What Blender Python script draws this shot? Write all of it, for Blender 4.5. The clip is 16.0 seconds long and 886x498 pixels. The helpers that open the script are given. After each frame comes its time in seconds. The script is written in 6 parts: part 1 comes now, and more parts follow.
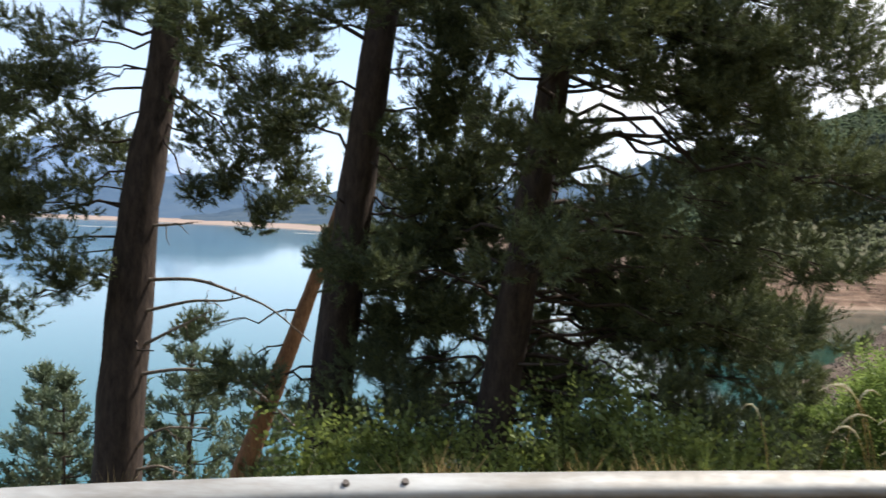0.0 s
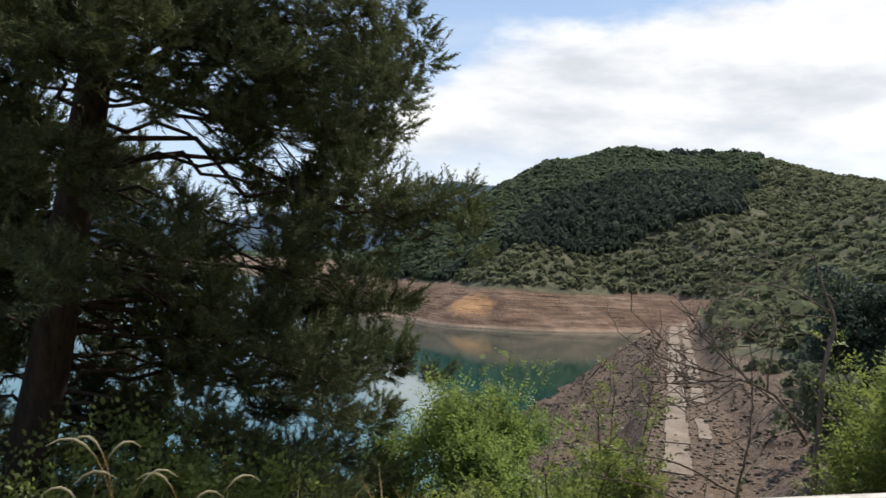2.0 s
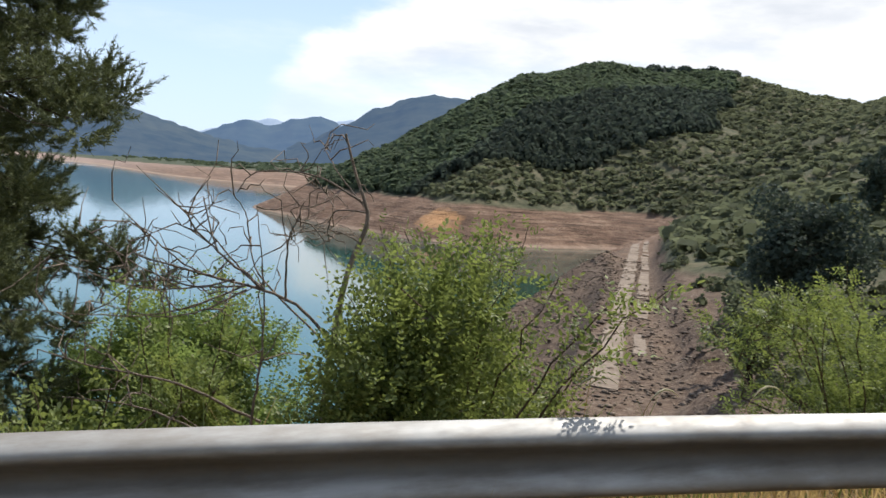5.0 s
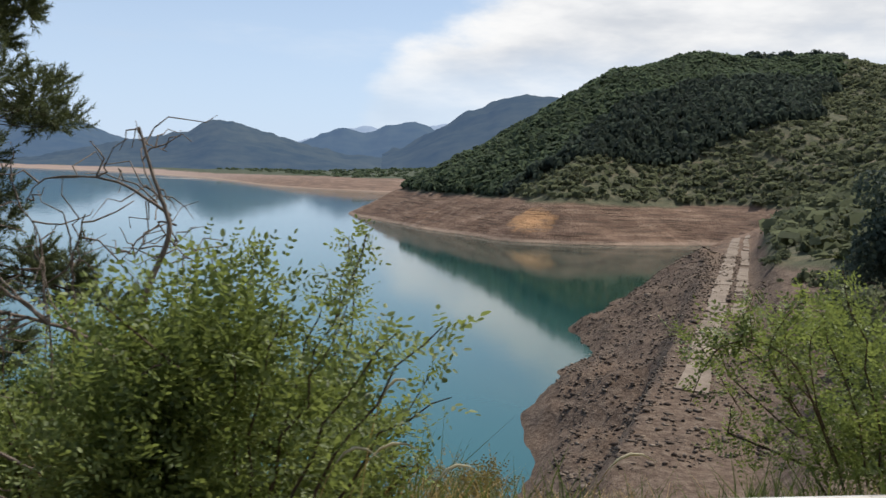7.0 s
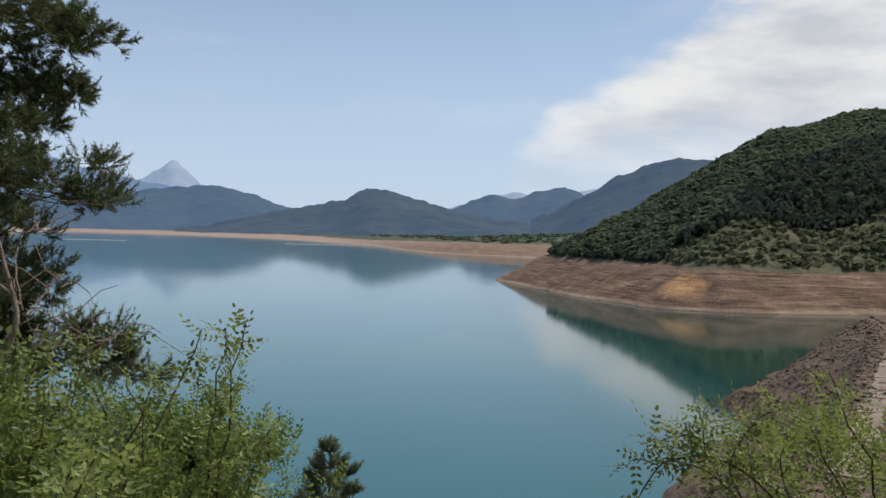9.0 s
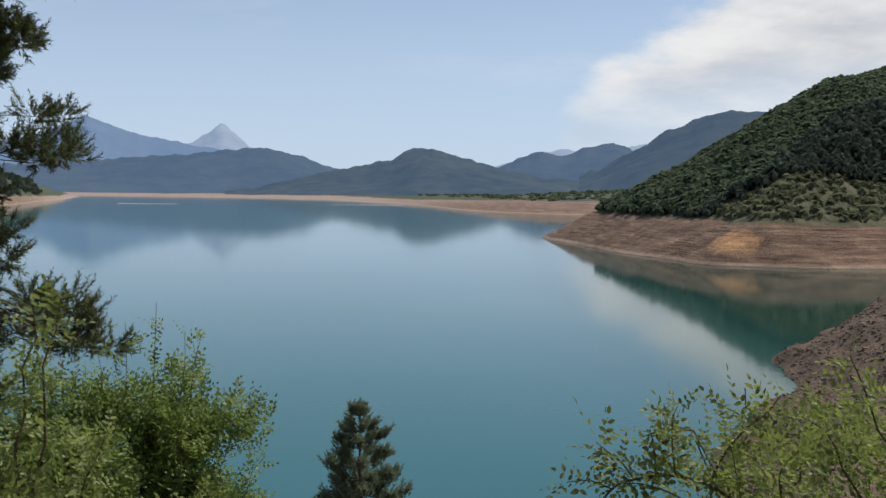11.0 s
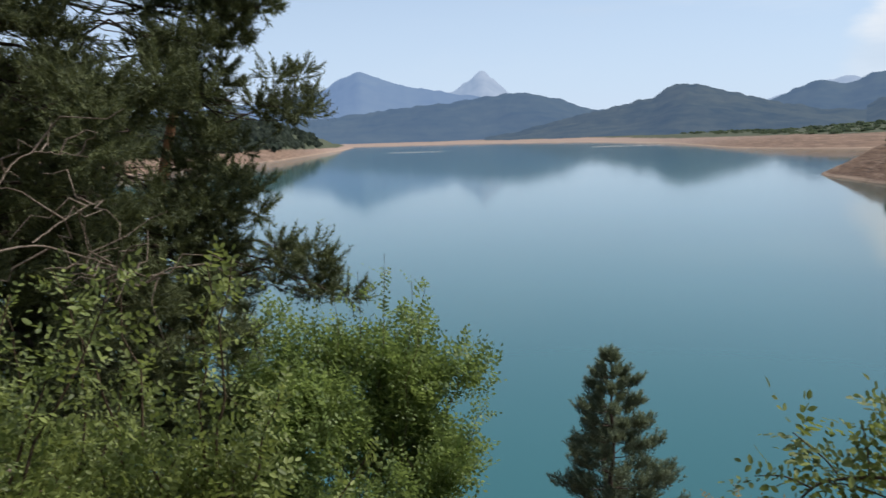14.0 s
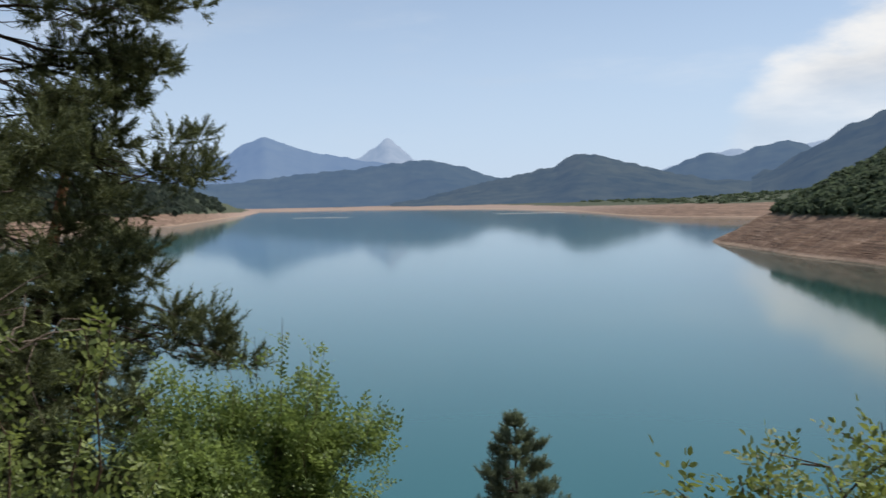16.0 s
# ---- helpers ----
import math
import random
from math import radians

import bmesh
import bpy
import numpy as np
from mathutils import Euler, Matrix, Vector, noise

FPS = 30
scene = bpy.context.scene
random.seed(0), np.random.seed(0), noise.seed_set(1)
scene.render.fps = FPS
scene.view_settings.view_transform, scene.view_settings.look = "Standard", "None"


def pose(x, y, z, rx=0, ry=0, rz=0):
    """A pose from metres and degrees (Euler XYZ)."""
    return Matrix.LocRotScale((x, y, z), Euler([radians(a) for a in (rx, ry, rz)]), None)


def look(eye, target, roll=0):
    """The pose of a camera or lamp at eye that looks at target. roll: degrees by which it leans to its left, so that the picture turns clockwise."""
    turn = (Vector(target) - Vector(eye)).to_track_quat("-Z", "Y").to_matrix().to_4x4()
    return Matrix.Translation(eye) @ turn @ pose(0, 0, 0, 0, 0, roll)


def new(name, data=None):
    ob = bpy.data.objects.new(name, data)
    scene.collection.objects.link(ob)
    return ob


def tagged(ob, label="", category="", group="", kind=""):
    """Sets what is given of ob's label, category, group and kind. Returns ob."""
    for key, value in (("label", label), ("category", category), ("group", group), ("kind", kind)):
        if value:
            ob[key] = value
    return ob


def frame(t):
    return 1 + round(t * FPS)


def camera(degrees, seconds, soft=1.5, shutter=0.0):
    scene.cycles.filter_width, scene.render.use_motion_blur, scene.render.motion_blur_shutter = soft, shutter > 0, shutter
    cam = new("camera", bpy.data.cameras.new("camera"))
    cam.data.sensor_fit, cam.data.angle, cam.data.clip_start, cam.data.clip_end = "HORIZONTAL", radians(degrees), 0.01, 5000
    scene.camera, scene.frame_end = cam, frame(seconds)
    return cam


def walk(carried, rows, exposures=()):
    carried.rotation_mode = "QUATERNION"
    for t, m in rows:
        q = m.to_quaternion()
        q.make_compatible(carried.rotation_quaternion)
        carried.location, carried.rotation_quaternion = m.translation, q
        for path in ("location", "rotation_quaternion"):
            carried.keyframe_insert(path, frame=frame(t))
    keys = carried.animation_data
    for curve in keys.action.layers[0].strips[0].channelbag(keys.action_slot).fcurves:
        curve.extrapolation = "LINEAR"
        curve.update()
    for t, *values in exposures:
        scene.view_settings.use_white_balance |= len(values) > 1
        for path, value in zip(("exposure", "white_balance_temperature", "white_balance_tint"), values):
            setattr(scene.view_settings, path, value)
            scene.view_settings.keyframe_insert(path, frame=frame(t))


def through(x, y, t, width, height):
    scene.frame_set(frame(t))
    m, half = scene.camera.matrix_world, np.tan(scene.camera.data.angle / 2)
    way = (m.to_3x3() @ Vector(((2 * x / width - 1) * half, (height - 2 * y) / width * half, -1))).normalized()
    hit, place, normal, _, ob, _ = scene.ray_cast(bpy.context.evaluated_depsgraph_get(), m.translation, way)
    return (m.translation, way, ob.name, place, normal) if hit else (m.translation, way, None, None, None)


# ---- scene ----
cam = camera(55.2, 16.0, shutter=0.2)
PATH = [
    (0, (0.661, -0.322, 1.722), (0.729, 1.676, 1.659), 2.2),
    (0.5, (1.227, -0.306, 1.728), (1.498, 1.672, 1.611), 2.5),
    (1, (1.811, -0.262, 1.738), (2.289, 1.677, 1.630), 3.3),
    (1.5, (2.310, -0.261, 1.796), (2.855, 1.663, 1.767), 4.1),
    (2, (2.771, -0.236, 1.847), (3.356, 1.676, 1.866), 3.2),
    (2.5, (3.272, -0.289, 1.857), (3.949, 1.591, 1.772), 2.8),
    (3, (3.779, -0.269, 1.865), (4.553, 1.563, 1.649), 4.2),
    (3.5, (4.298, -0.250, 1.837), (5.133, 1.538, 1.514), 4.9),
    (4, (4.749, -0.257, 1.850), (5.696, 1.467, 1.480), 6.9),
    (4.5, (5.204, -0.175, 1.825), (6.111, 1.588, 1.565), 6.6),
    (4.7, (5.383, -0.172, 1.829), (6.187, 1.649, 1.643), 5.6),
    (6.8, (6.854, 0.370, 1.856), (7.213, 2.331, 1.693), 1.7),
    (7, (7.018, 0.443, 1.866), (7.443, 2.388, 1.680), 1.9),
    (7.5, (7.356, 0.479, 1.905), (7.793, 2.426, 1.762), 2.3),
    (8, (7.698, 0.566, 1.937), (8.026, 2.537, 1.842), 2.4),
    (8.5, (7.943, 0.678, 1.943), (8.150, 2.667, 1.894), 2.0),
    (9, (8.192, 0.724, 1.976), (8.266, 2.722, 1.934), 1.5),
    (9.2, (8.296, 0.721, 1.976), (8.337, 2.720, 1.898), 1.0),
    (11.3, (8.845, 1.769, 1.929), (8.769, 3.762, 1.788), 0.4),
    (11.5, (8.904, 1.813, 1.948), (8.746, 3.804, 1.832), 0.2),
    (12, (9.004, 1.923, 1.970), (8.742, 3.904, 1.901), -0.3),
    (12.5, (9.007, 1.906, 1.974), (8.665, 3.873, 1.849), -0.2),
    (13, (9.016, 1.927, 1.947), (8.617, 3.868, 1.672), -0.6),
    (13.5, (9.034, 1.929, 1.951), (8.616, 3.861, 1.647), -1.3),
    (14, (9.030, 1.942, 1.951), (8.398, 3.821, 1.684), -1.9),
    (14.5, (9.085, 1.963, 1.926), (8.268, 3.781, 1.761), -1.5),
    (15, (9.097, 1.959, 1.905), (8.228, 3.759, 1.830), -1.1),
    (15.5, (9.102, 1.969, 1.915), (8.382, 3.833, 1.827), -1.3),
    (16, (9.075, 1.959, 1.935), (8.657, 3.911, 1.816), -1.3),
]
walk(cam, [(t, look(eye, aim, roll)) for t, eye, aim, roll in PATH],
     [(0, 0.95), (0.5, 1.05), (1, 0.95), (1.5, 0.7), (2, 0.38), (2.5, 0.36), (3.5, 0.85), (4, 0.85), (4.7, 0.65), (6.8, 0.22), (8, 0.1), (9, 0), (12.5, 0), (13.5, 0.15), (14, 0.2), (14.5, 0.45), (15, 0.45), (16, 0.1)])

# ---------------------------------------------------------------- sky and sun
SUN_AZ, SUN_EL = radians(58), radians(56)   # azimuth to the right of +y
world = bpy.data.worlds.new("sky")
scene.world = world
world.use_nodes = True
wt = world.node_tree
wt.nodes.clear()


w_out = wt.nodes.new("ShaderNodeOutputWorld")
w_bg = wt.nodes.new("ShaderNodeBackground")
w_sky = wt.nodes.new("ShaderNodeTexSky")
w_sky.sky_type = "NISHITA"
w_sky.sun_disc = False
w_sky.sun_elevation = SUN_EL
w_sky.sun_rotation = SUN_AZ
w_sky.altitude = 1100
w_sky.air_density = 1.0
w_sky.dust_density = 0.5
w_sky.ozone_density = 1.2


def w_math(op, a, b=0.0, c=0.0):
    m = wt.nodes.new("ShaderNodeMath")
    m.operation = op
    for k, v in enumerate((a, b, c)):
        if hasattr(v, "is_linked"):
            wt.links.new(v, m.inputs[k])
        else:
            m.inputs[k].default_value = v
    return m.outputs[0]


def w_range(v, a, b, c=0.0, d=1.0):
    m = wt.nodes.new("ShaderNodeMapRange")
    m.interpolation_type = "SMOOTHSTEP"
    for k, x in (("From Min", a), ("From Max", b), ("To Min", c), ("To Max", d)):
        m.inputs[k].default_value = x
    wt.links.new(v, m.inputs["Value"])
    return m.outputs[0]


def w_noise(scale, stretch, detail, rough=0.55):
    m = wt.nodes.new("ShaderNodeMapping")
    m.inputs["Scale"].default_value = stretch
    wt.links.new(w_dir, m.inputs["Vector"])
    n = wt.nodes.new("ShaderNodeTexNoise")
    n.inputs["Scale"].default_value = scale
    n.inputs["Detail"].default_value = detail
    n.inputs["Roughness"].default_value = rough
    wt.links.new(m.outputs[0], n.inputs["Vector"])
    return n.outputs["Fac"]


def w_mix(fac, a, b):
    m = wt.nodes.new("ShaderNodeMix")
    m.data_type = "RGBA"
    for v, k in ((fac, "Factor"), (a, "A"), (b, "B")):
        if hasattr(v, "is_linked"):
            wt.links.new(v, m.inputs[k])
        else:
            m.inputs[k].default_value = (*v, 1)
    return m.outputs["Result"]


w_dir = wt.nodes.new("ShaderNodeTexCoord").outputs["Generated"]
w_sep = wt.nodes.new("ShaderNodeSeparateXYZ")
wt.links.new(w_dir, w_sep.inputs[0])
w_az = w_math("DEGREES", w_math("ARCTAN2", w_sep.outputs["X"], w_sep.outputs["Y"]))
w_el = w_math("DEGREES", w_math("ARCSINE", w_sep.outputs["Z"]))
# a bank of cumulus over the hills, its crest rising to the right of the lake
puff = w_noise(3.2, (1.0, 1.0, 2.6), 9, 0.58)
veil = w_noise(1.7, (2.6, 2.6, 9.0), 7)
crest = w_math("MULTIPLY_ADD", w_math("EXPONENT", w_math("MULTIPLY_ADD", w_az, -1 / 9.0, 4.0 / 9.0)), -18.0, 18.0)
w_in = w_math("ADD", w_math("SUBTRACT", crest, w_el), w_math("MULTIPLY_ADD", puff, 15.0, -7.5))
bank_low = w_range(w_math("ADD", w_el, w_math("MULTIPLY_ADD", veil, 9.0, -4.5)), 3.0, 9.5, 0.28, 1.0)
bank_cloud = w_math("MULTIPLY", w_range(w_in, -0.6, 2.6), bank_low)
# unseen broken cloud higher up on the same side, added as fill light
high_noise = w_noise(1.0, (2.6, 2.6, 6.5), 9, 0.52)
high = w_math("MULTIPLY", w_range(w_math("ADD", w_math("MULTIPLY_ADD", w_sep.outputs["X"], 0.95, -0.25), high_noise), 0.44, 0.60), w_range(w_el, 22.0, 34.0))
wisps = w_math("MULTIPLY", w_range(w_noise(1.3, (2.0, 2.0, 9.0), 8, 0.6), 0.50, 0.78), w_range(w_el, 1.0, 9.0, 0.0, 0.30))
cover = w_math("MAXIMUM", w_math("MAXIMUM", bank_cloud, high), wisps)
cloud_tone = w_mix(w_range(w_math("ADD", w_math("MULTIPLY", veil, 0.6), w_math("MULTIPLY", puff, 0.4)), 0.38, 0.60), (5.5, 5.8, 6.3), (8.4, 8.4, 8.4))
# pale air low over the lake
clear = w_mix(w_range(w_sep.outputs["Z"], -0.02, 0.40, 0.88, 0.22), w_sky.outputs[0], (5.15, 6.40, 8.25))
wt.links.new(w_mix(cover, clear, cloud_tone), w_bg.inputs["Color"])
w_bg.inputs["Strength"].default_value = 0.10
wt.links.new(w_bg.outputs[0], w_out.inputs["Surface"])

sun = new("sun", bpy.data.lights.new("sun", "SUN"))
sun.data.energy = 3.6
sun.data.angle = radians(0.6)
sun.data.color = (1.0, 0.95, 0.87)
sun_dir = Vector((math.sin(SUN_AZ) * math.cos(SUN_EL), math.cos(SUN_AZ) * math.cos(SUN_EL), math.sin(SUN_EL)))
sun.matrix_world = look(sun_dir * 60, (0, 0, 0))


# ---------------------------------------------------------------- materials
class Nodes:
    """A small wrapper for node materials."""

    def __init__(self, name):
        self.mat = bpy.data.materials.new(name)
        self.mat.use_nodes = True
        self.t = self.mat.node_tree
        self.t.nodes.clear()
        self.out = self.t.nodes.new("ShaderNodeOutputMaterial")

    def link(self, a, b):
        self.t.links.new(a, b)

    def noise(self, scale, detail=4, rough=0.55, vector=None):
        n = self.t.nodes.new("ShaderNodeTexNoise")
        n.inputs["Scale"].default_value = scale
        n.inputs["Detail"].default_value = detail
        n.inputs["Roughness"].default_value = rough
        if vector is not None:
            self.link(vector, n.inputs["Vector"])
        return n.outputs["Fac"]

    def pos(self):
        return self.t.nodes.new("ShaderNodeNewGeometry").outputs["Position"]

    def obj(self):
        return self.t.nodes.new("ShaderNodeTexCoord").outputs["Object"]

    def scaled(self, vector, scale):
        m = self.t.nodes.new("ShaderNodeMapping")
        m.inputs["Scale"].default_value = scale
        self.link(vector, m.inputs["Vector"])
        return m.outputs[0]

    def ramp(self, fac, stops):
        r = self.t.nodes.new("ShaderNodeValToRGB")
        e = r.color_ramp.elements
        while len(e) < len(stops):
            e.new(0.5)
        for k, (p, c) in enumerate(stops):
            e[k].position = p
            e[k].color = (*c, 1) if len(c) == 3 else c
        self.link(fac, r.inputs["Fac"])
        return r.outputs["Color"]

    def mix(self, fac, a, b):
        m = self.t.nodes.new("ShaderNodeMix")
        m.data_type = "RGBA"
        for v, k in ((fac, "Factor"), (a, "A"), (b, "B")):
            if hasattr(v, "is_linked"):
                self.link(v, m.inputs[k])
            else:
                m.inputs[k].default_value = v if k == "Factor" else (*v, 1)
        return m.outputs["Result"]

    def range(self, v, a, b, c=0.0, d=1.0, smooth=True):
        m = self.t.nodes.new("ShaderNodeMapRange")
        m.interpolation_type = "SMOOTHSTEP" if smooth else "LINEAR"
        for k, x in (("From Min", a), ("From Max", b), ("To Min", c), ("To Max", d)):
            m.inputs[k].default_value = x
        self.link(v, m.inputs["Value"])
        return m.outputs[0]

    def math(self, op, a, b=0.0):
        m = self.t.nodes.new("ShaderNodeMath")
        m.operation = op
        for v, k in ((a, 0), (b, 1)):
            if hasattr(v, "is_linked"):
                self.link(v, m.inputs[k])
            else:
                m.inputs[k].default_value = v
        return m.outputs[0]

    def bump(self, height, strength=0.5, distance=0.02):
        b = self.t.nodes.new("ShaderNodeBump")
        b.inputs["Strength"].default_value = strength
        b.inputs["Distance"].default_value = distance
        self.link(height, b.inputs["Height"])
        return b.outputs[0]

    def principled(self, color, rough=0.8, metal=0.0, normal=None, spec=0.5):
        p = self.t.nodes.new("ShaderNodeBsdfPrincipled")
        for v, k in ((color, "Base Color"), (rough, "Roughness"), (metal, "Metallic"), (spec, "Specular IOR Level")):
            if hasattr(v, "is_linked"):
                self.link(v, p.inputs[k])
            else:
                p.inputs[k].default_value = (*v, 1) if k == "Base Color" else v
        if normal is not None:
            self.link(normal, p.inputs["Normal"])
        return p

    def done(self, shader):
        self.link(shader, self.out.inputs["Surface"])
        return self.mat


def leaf_material(name, dark, light, through=0.35, rough=0.5, patch=1.5, grain=0.0):
    """Leaves and needles: gloss on top, some light let through."""
    n = Nodes(name)
    geo = n.t.nodes.new("ShaderNodeNewGeometry")
    big = n.noise(patch, 3, vector=geo.outputs["Position"])
    f = n.math("ADD", n.math("MULTIPLY", geo.outputs["Random Per Island"], 0.55), n.math("MULTIPLY", big, 0.5))
    relief = None
    if grain:
        speck = n.noise(grain, 4, 0.7, geo.outputs["Position"])
        f = n.math("ADD", f, n.math("MULTIPLY", n.math("SUBTRACT", speck, 0.5), 0.8))
        relief = n.bump(speck, 0.35, 0.5)
    col = n.ramp(f, [(0.2, dark), (0.85, light)])
    p = n.principled(col, rough, normal=relief, spec=0.35) if grain else n.principled(col, rough, spec=0.35)
    tr = n.t.nodes.new("ShaderNodeBsdfTranslucent")
    n.link(n.mix(0.35, col, (light[0] * 1.5, light[1] * 1.5, light[2] * (1.5 if grain else 1.0))), tr.inputs["Color"])
    m = n.t.nodes.new("ShaderNodeMixShader")
    m.inputs[0].default_value = through
    n.link(p.outputs[0], m.inputs[1])
    n.link(tr.outputs[0], m.inputs[2])
    return n.done(m.outputs[0])


def bark_material(name, dark, light, scale=1.0):
    n = Nodes(name)
    v = n.scaled(n.obj(), (9 * scale, 9 * scale, 2.6 * scale))
    plates = n.noise(1.6, 7, 0.65, v)
    fine = n.noise(9, 5, 0.6, v)
    f = n.math("ADD", n.math("MULTIPLY", plates, 0.75), n.math("MULTIPLY", fine, 0.25))
    col = n.ramp(f, [(0.34, dark), (0.5, [(a + b) / 2 for a, b in zip(dark, light)]), (0.68, light)])
    return n.done(n.principled(col, 0.92, normal=n.bump(f, 0.9, 0.03), spec=0.2).outputs[0])


MAT = {}
MAT["needles"] = leaf_material("pine_needles", (0.032, 0.046, 0.032), (0.185, 0.210, 0.088), 0.17, 0.70)
MAT["needles_far"] = leaf_material("young_pine_needles", (0.078, 0.108, 0.076), (0.215, 0.255, 0.160), 0.30, 0.55)
MAT["rose_leaf"] = leaf_material("briar_leaves", (0.054, 0.080, 0.026), (0.285, 0.335, 0.105), 0.42, 0.50)
MAT["lime_leaf"] = leaf_material("shrub_leaves", (0.064, 0.106, 0.038), (0.290, 0.370, 0.125), 0.46, 0.50)
MAT["dry_leaf"] = leaf_material("dry_leaves", (0.13, 0.10, 0.04), (0.28, 0.22, 0.08), 0.3, 0.7)
# wood_leaf, oak_leaf and scrub_leaf: air haze baked in as greyer, bluer greens
MAT["wood_leaf"] = leaf_material("far_wood_leaves", (0.048, 0.064, 0.052), (0.080, 0.102, 0.076), 0.52, 1.0, 0.03, 1.6)
MAT["conifer"] = leaf_material("dark_conifer_needles", (0.030, 0.046, 0.036), (0.082, 0.108, 0.078), 0.25, 0.8, 0.3, 3.0)
MAT["meadow"] = leaf_material("meadow_grass_tufts", (0.085, 0.105, 0.040), (0.20, 0.205, 0.085), 0.40, 0.9, 0.1, 3.0)
MAT["oak_leaf"] = leaf_material("upper_wood_leaves", (0.070, 0.096, 0.060), (0.110, 0.142, 0.084), 0.52, 1.0, 0.03, 1.6)
MAT["scrub_leaf"] = leaf_material("scrub_leaves", (0.098, 0.112, 0.066), (0.148, 0.162, 0.095), 0.52, 1.0, 0.05, 2.2)
MAT["straw"] = leaf_material("dry_grass_blades", (0.17, 0.104, 0.045), (0.66, 0.49, 0.24), 0.38, 0.7, 2.6)
MAT["green_grass"] = leaf_material("green_grass_blades", (0.07, 0.10, 0.03), (0.16, 0.20, 0.06), 0.35, 0.6)
MAT["seed"] = leaf_material("grass_seed_heads", (0.40, 0.36, 0.24), (0.62, 0.56, 0.40), 0.35, 0.8)
MAT["bark"] = bark_material("pine_bark", (0.026, 0.020, 0.018), (0.105, 0.076, 0.060))
MAT["bark_orange"] = bark_material("upper_pine_bark", (0.12, 0.06, 0.035), (0.36, 0.19, 0.10), 1.3)
MAT["dead_wood"] = bark_material("dead_wood", (0.11, 0.082, 0.064), (0.34, 0.275, 0.22), 3.0)
MAT["twig"] = bark_material("twig_bark", (0.06, 0.045, 0.03), (0.17, 0.12, 0.08), 4.0)


def ground_material():
    n = Nodes("lake_shore_ground")
    p = n.pos()
    sep = n.t.nodes.new("ShaderNodeSeparateXYZ")
    n.link(p, sep.inputs[0])
    wob = n.noise(0.05, 5, 0.6, p)
    fine = n.noise(1.7, 6, 0.65, p)
    coarse = n.noise(0.22, 6, 0.6, p)
    z = n.math("ADD", sep.outputs["Z"], n.math("MULTIPLY", n.math("SUBTRACT", wob, 0.5), 5.0))
    z = n.math("ADD", z, n.range(sep.outputs["Y"], 600.0, 1300.0, 0.0, 6.0))
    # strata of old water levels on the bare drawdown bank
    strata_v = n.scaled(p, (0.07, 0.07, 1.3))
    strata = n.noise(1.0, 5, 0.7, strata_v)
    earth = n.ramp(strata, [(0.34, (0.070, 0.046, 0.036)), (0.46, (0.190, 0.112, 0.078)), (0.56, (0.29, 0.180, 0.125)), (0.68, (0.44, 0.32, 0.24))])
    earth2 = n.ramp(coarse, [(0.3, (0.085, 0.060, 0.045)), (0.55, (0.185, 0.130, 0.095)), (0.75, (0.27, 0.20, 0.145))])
    # shade under the eroded ledges, painted into the earth as dark lines
    ledge_shade = n.math("MULTIPLY", n.range(n.noise(1.0, 5, 0.65, n.scaled(p, (0.06, 0.06, 2.2))), 0.47, 0.39), n.math("MULTIPLY", n.range(n.noise(0.05, 4, 0.6, p), 0.36, 0.56), n.range(sep.outputs["Y"], 130.0, 190.0)))
    bare = n.mix(n.math("MULTIPLY", ledge_shade, 0.65), n.mix(0.4, earth, earth2), (0.070, 0.050, 0.038))
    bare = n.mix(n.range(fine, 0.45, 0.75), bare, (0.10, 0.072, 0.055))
    # orange scar on the headland
    d = n.t.nodes.new("ShaderNodeVectorMath")
    d.operation = "DISTANCE"
    n.link(p, d.inputs[0])
    d.inputs[1].default_value = (84.0, 236.0, -10.5)
    scar = n.math("MULTIPLY", n.range(n.math("ADD", d.outputs["Value"], n.math("MULTIPLY", n.math("ADD", coarse, strata), 9.0)), 16.6, 13.0), n.math("SUBTRACT", 1.0, n.math("MULTIPLY", ledge_shade, 0.5)))
    bare = n.mix(scar, bare, n.mix(strata, (0.40, 0.19, 0.085), (0.56, 0.36, 0.20)))
    tuft = n.noise(0.28, 8, 0.75, p)
    green = n.ramp(n.math("ADD", n.math("MULTIPLY", tuft, 0.65), n.math("MULTIPLY", coarse, 0.35)), [(0.42, (0.060, 0.064, 0.038)), (0.48, (0.086, 0.090, 0.054)), (0.53, (0.115, 0.110, 0.068)), (0.61, (0.165, 0.140, 0.092))])
    meadow = n.t.nodes.new("ShaderNodeVectorMath")
    meadow.operation = "DISTANCE"
    n.link(p, meadow.inputs[0])
    meadow.inputs[1].default_value = (90.0, 70.0, 1.0)
    green = n.mix(n.range(n.math("ADD", meadow.outputs["Value"], n.math("MULTIPLY", coarse, 22.0)), 40.0, 26.0), green, n.mix(n.range(tuft, 0.36, 0.62), (0.070, 0.090, 0.032), (0.20, 0.180, 0.080)))
    # greens beyond the lake darkened and greyed, haze put into the colour
    green = n.mix(n.range(sep.outputs["Y"], 480.0, 700.0), green, n.mix(coarse, (0.055, 0.072, 0.046), (0.098, 0.106, 0.072)))
    rubble = n.ramp(n.math("ADD", n.math("MULTIPLY", fine, 0.5), n.math("MULTIPLY", n.noise(4.5, 5, 0.7, p), 0.5)), [(0.38, (0.048, 0.035, 0.027)), (0.50, (0.112, 0.082, 0.061)), (0.62, (0.24, 0.185, 0.140))])
    bare = n.mix(n.math("MULTIPLY", n.range(sep.outputs["Y"], 175.0, 95.0), 0.75), bare, rubble)
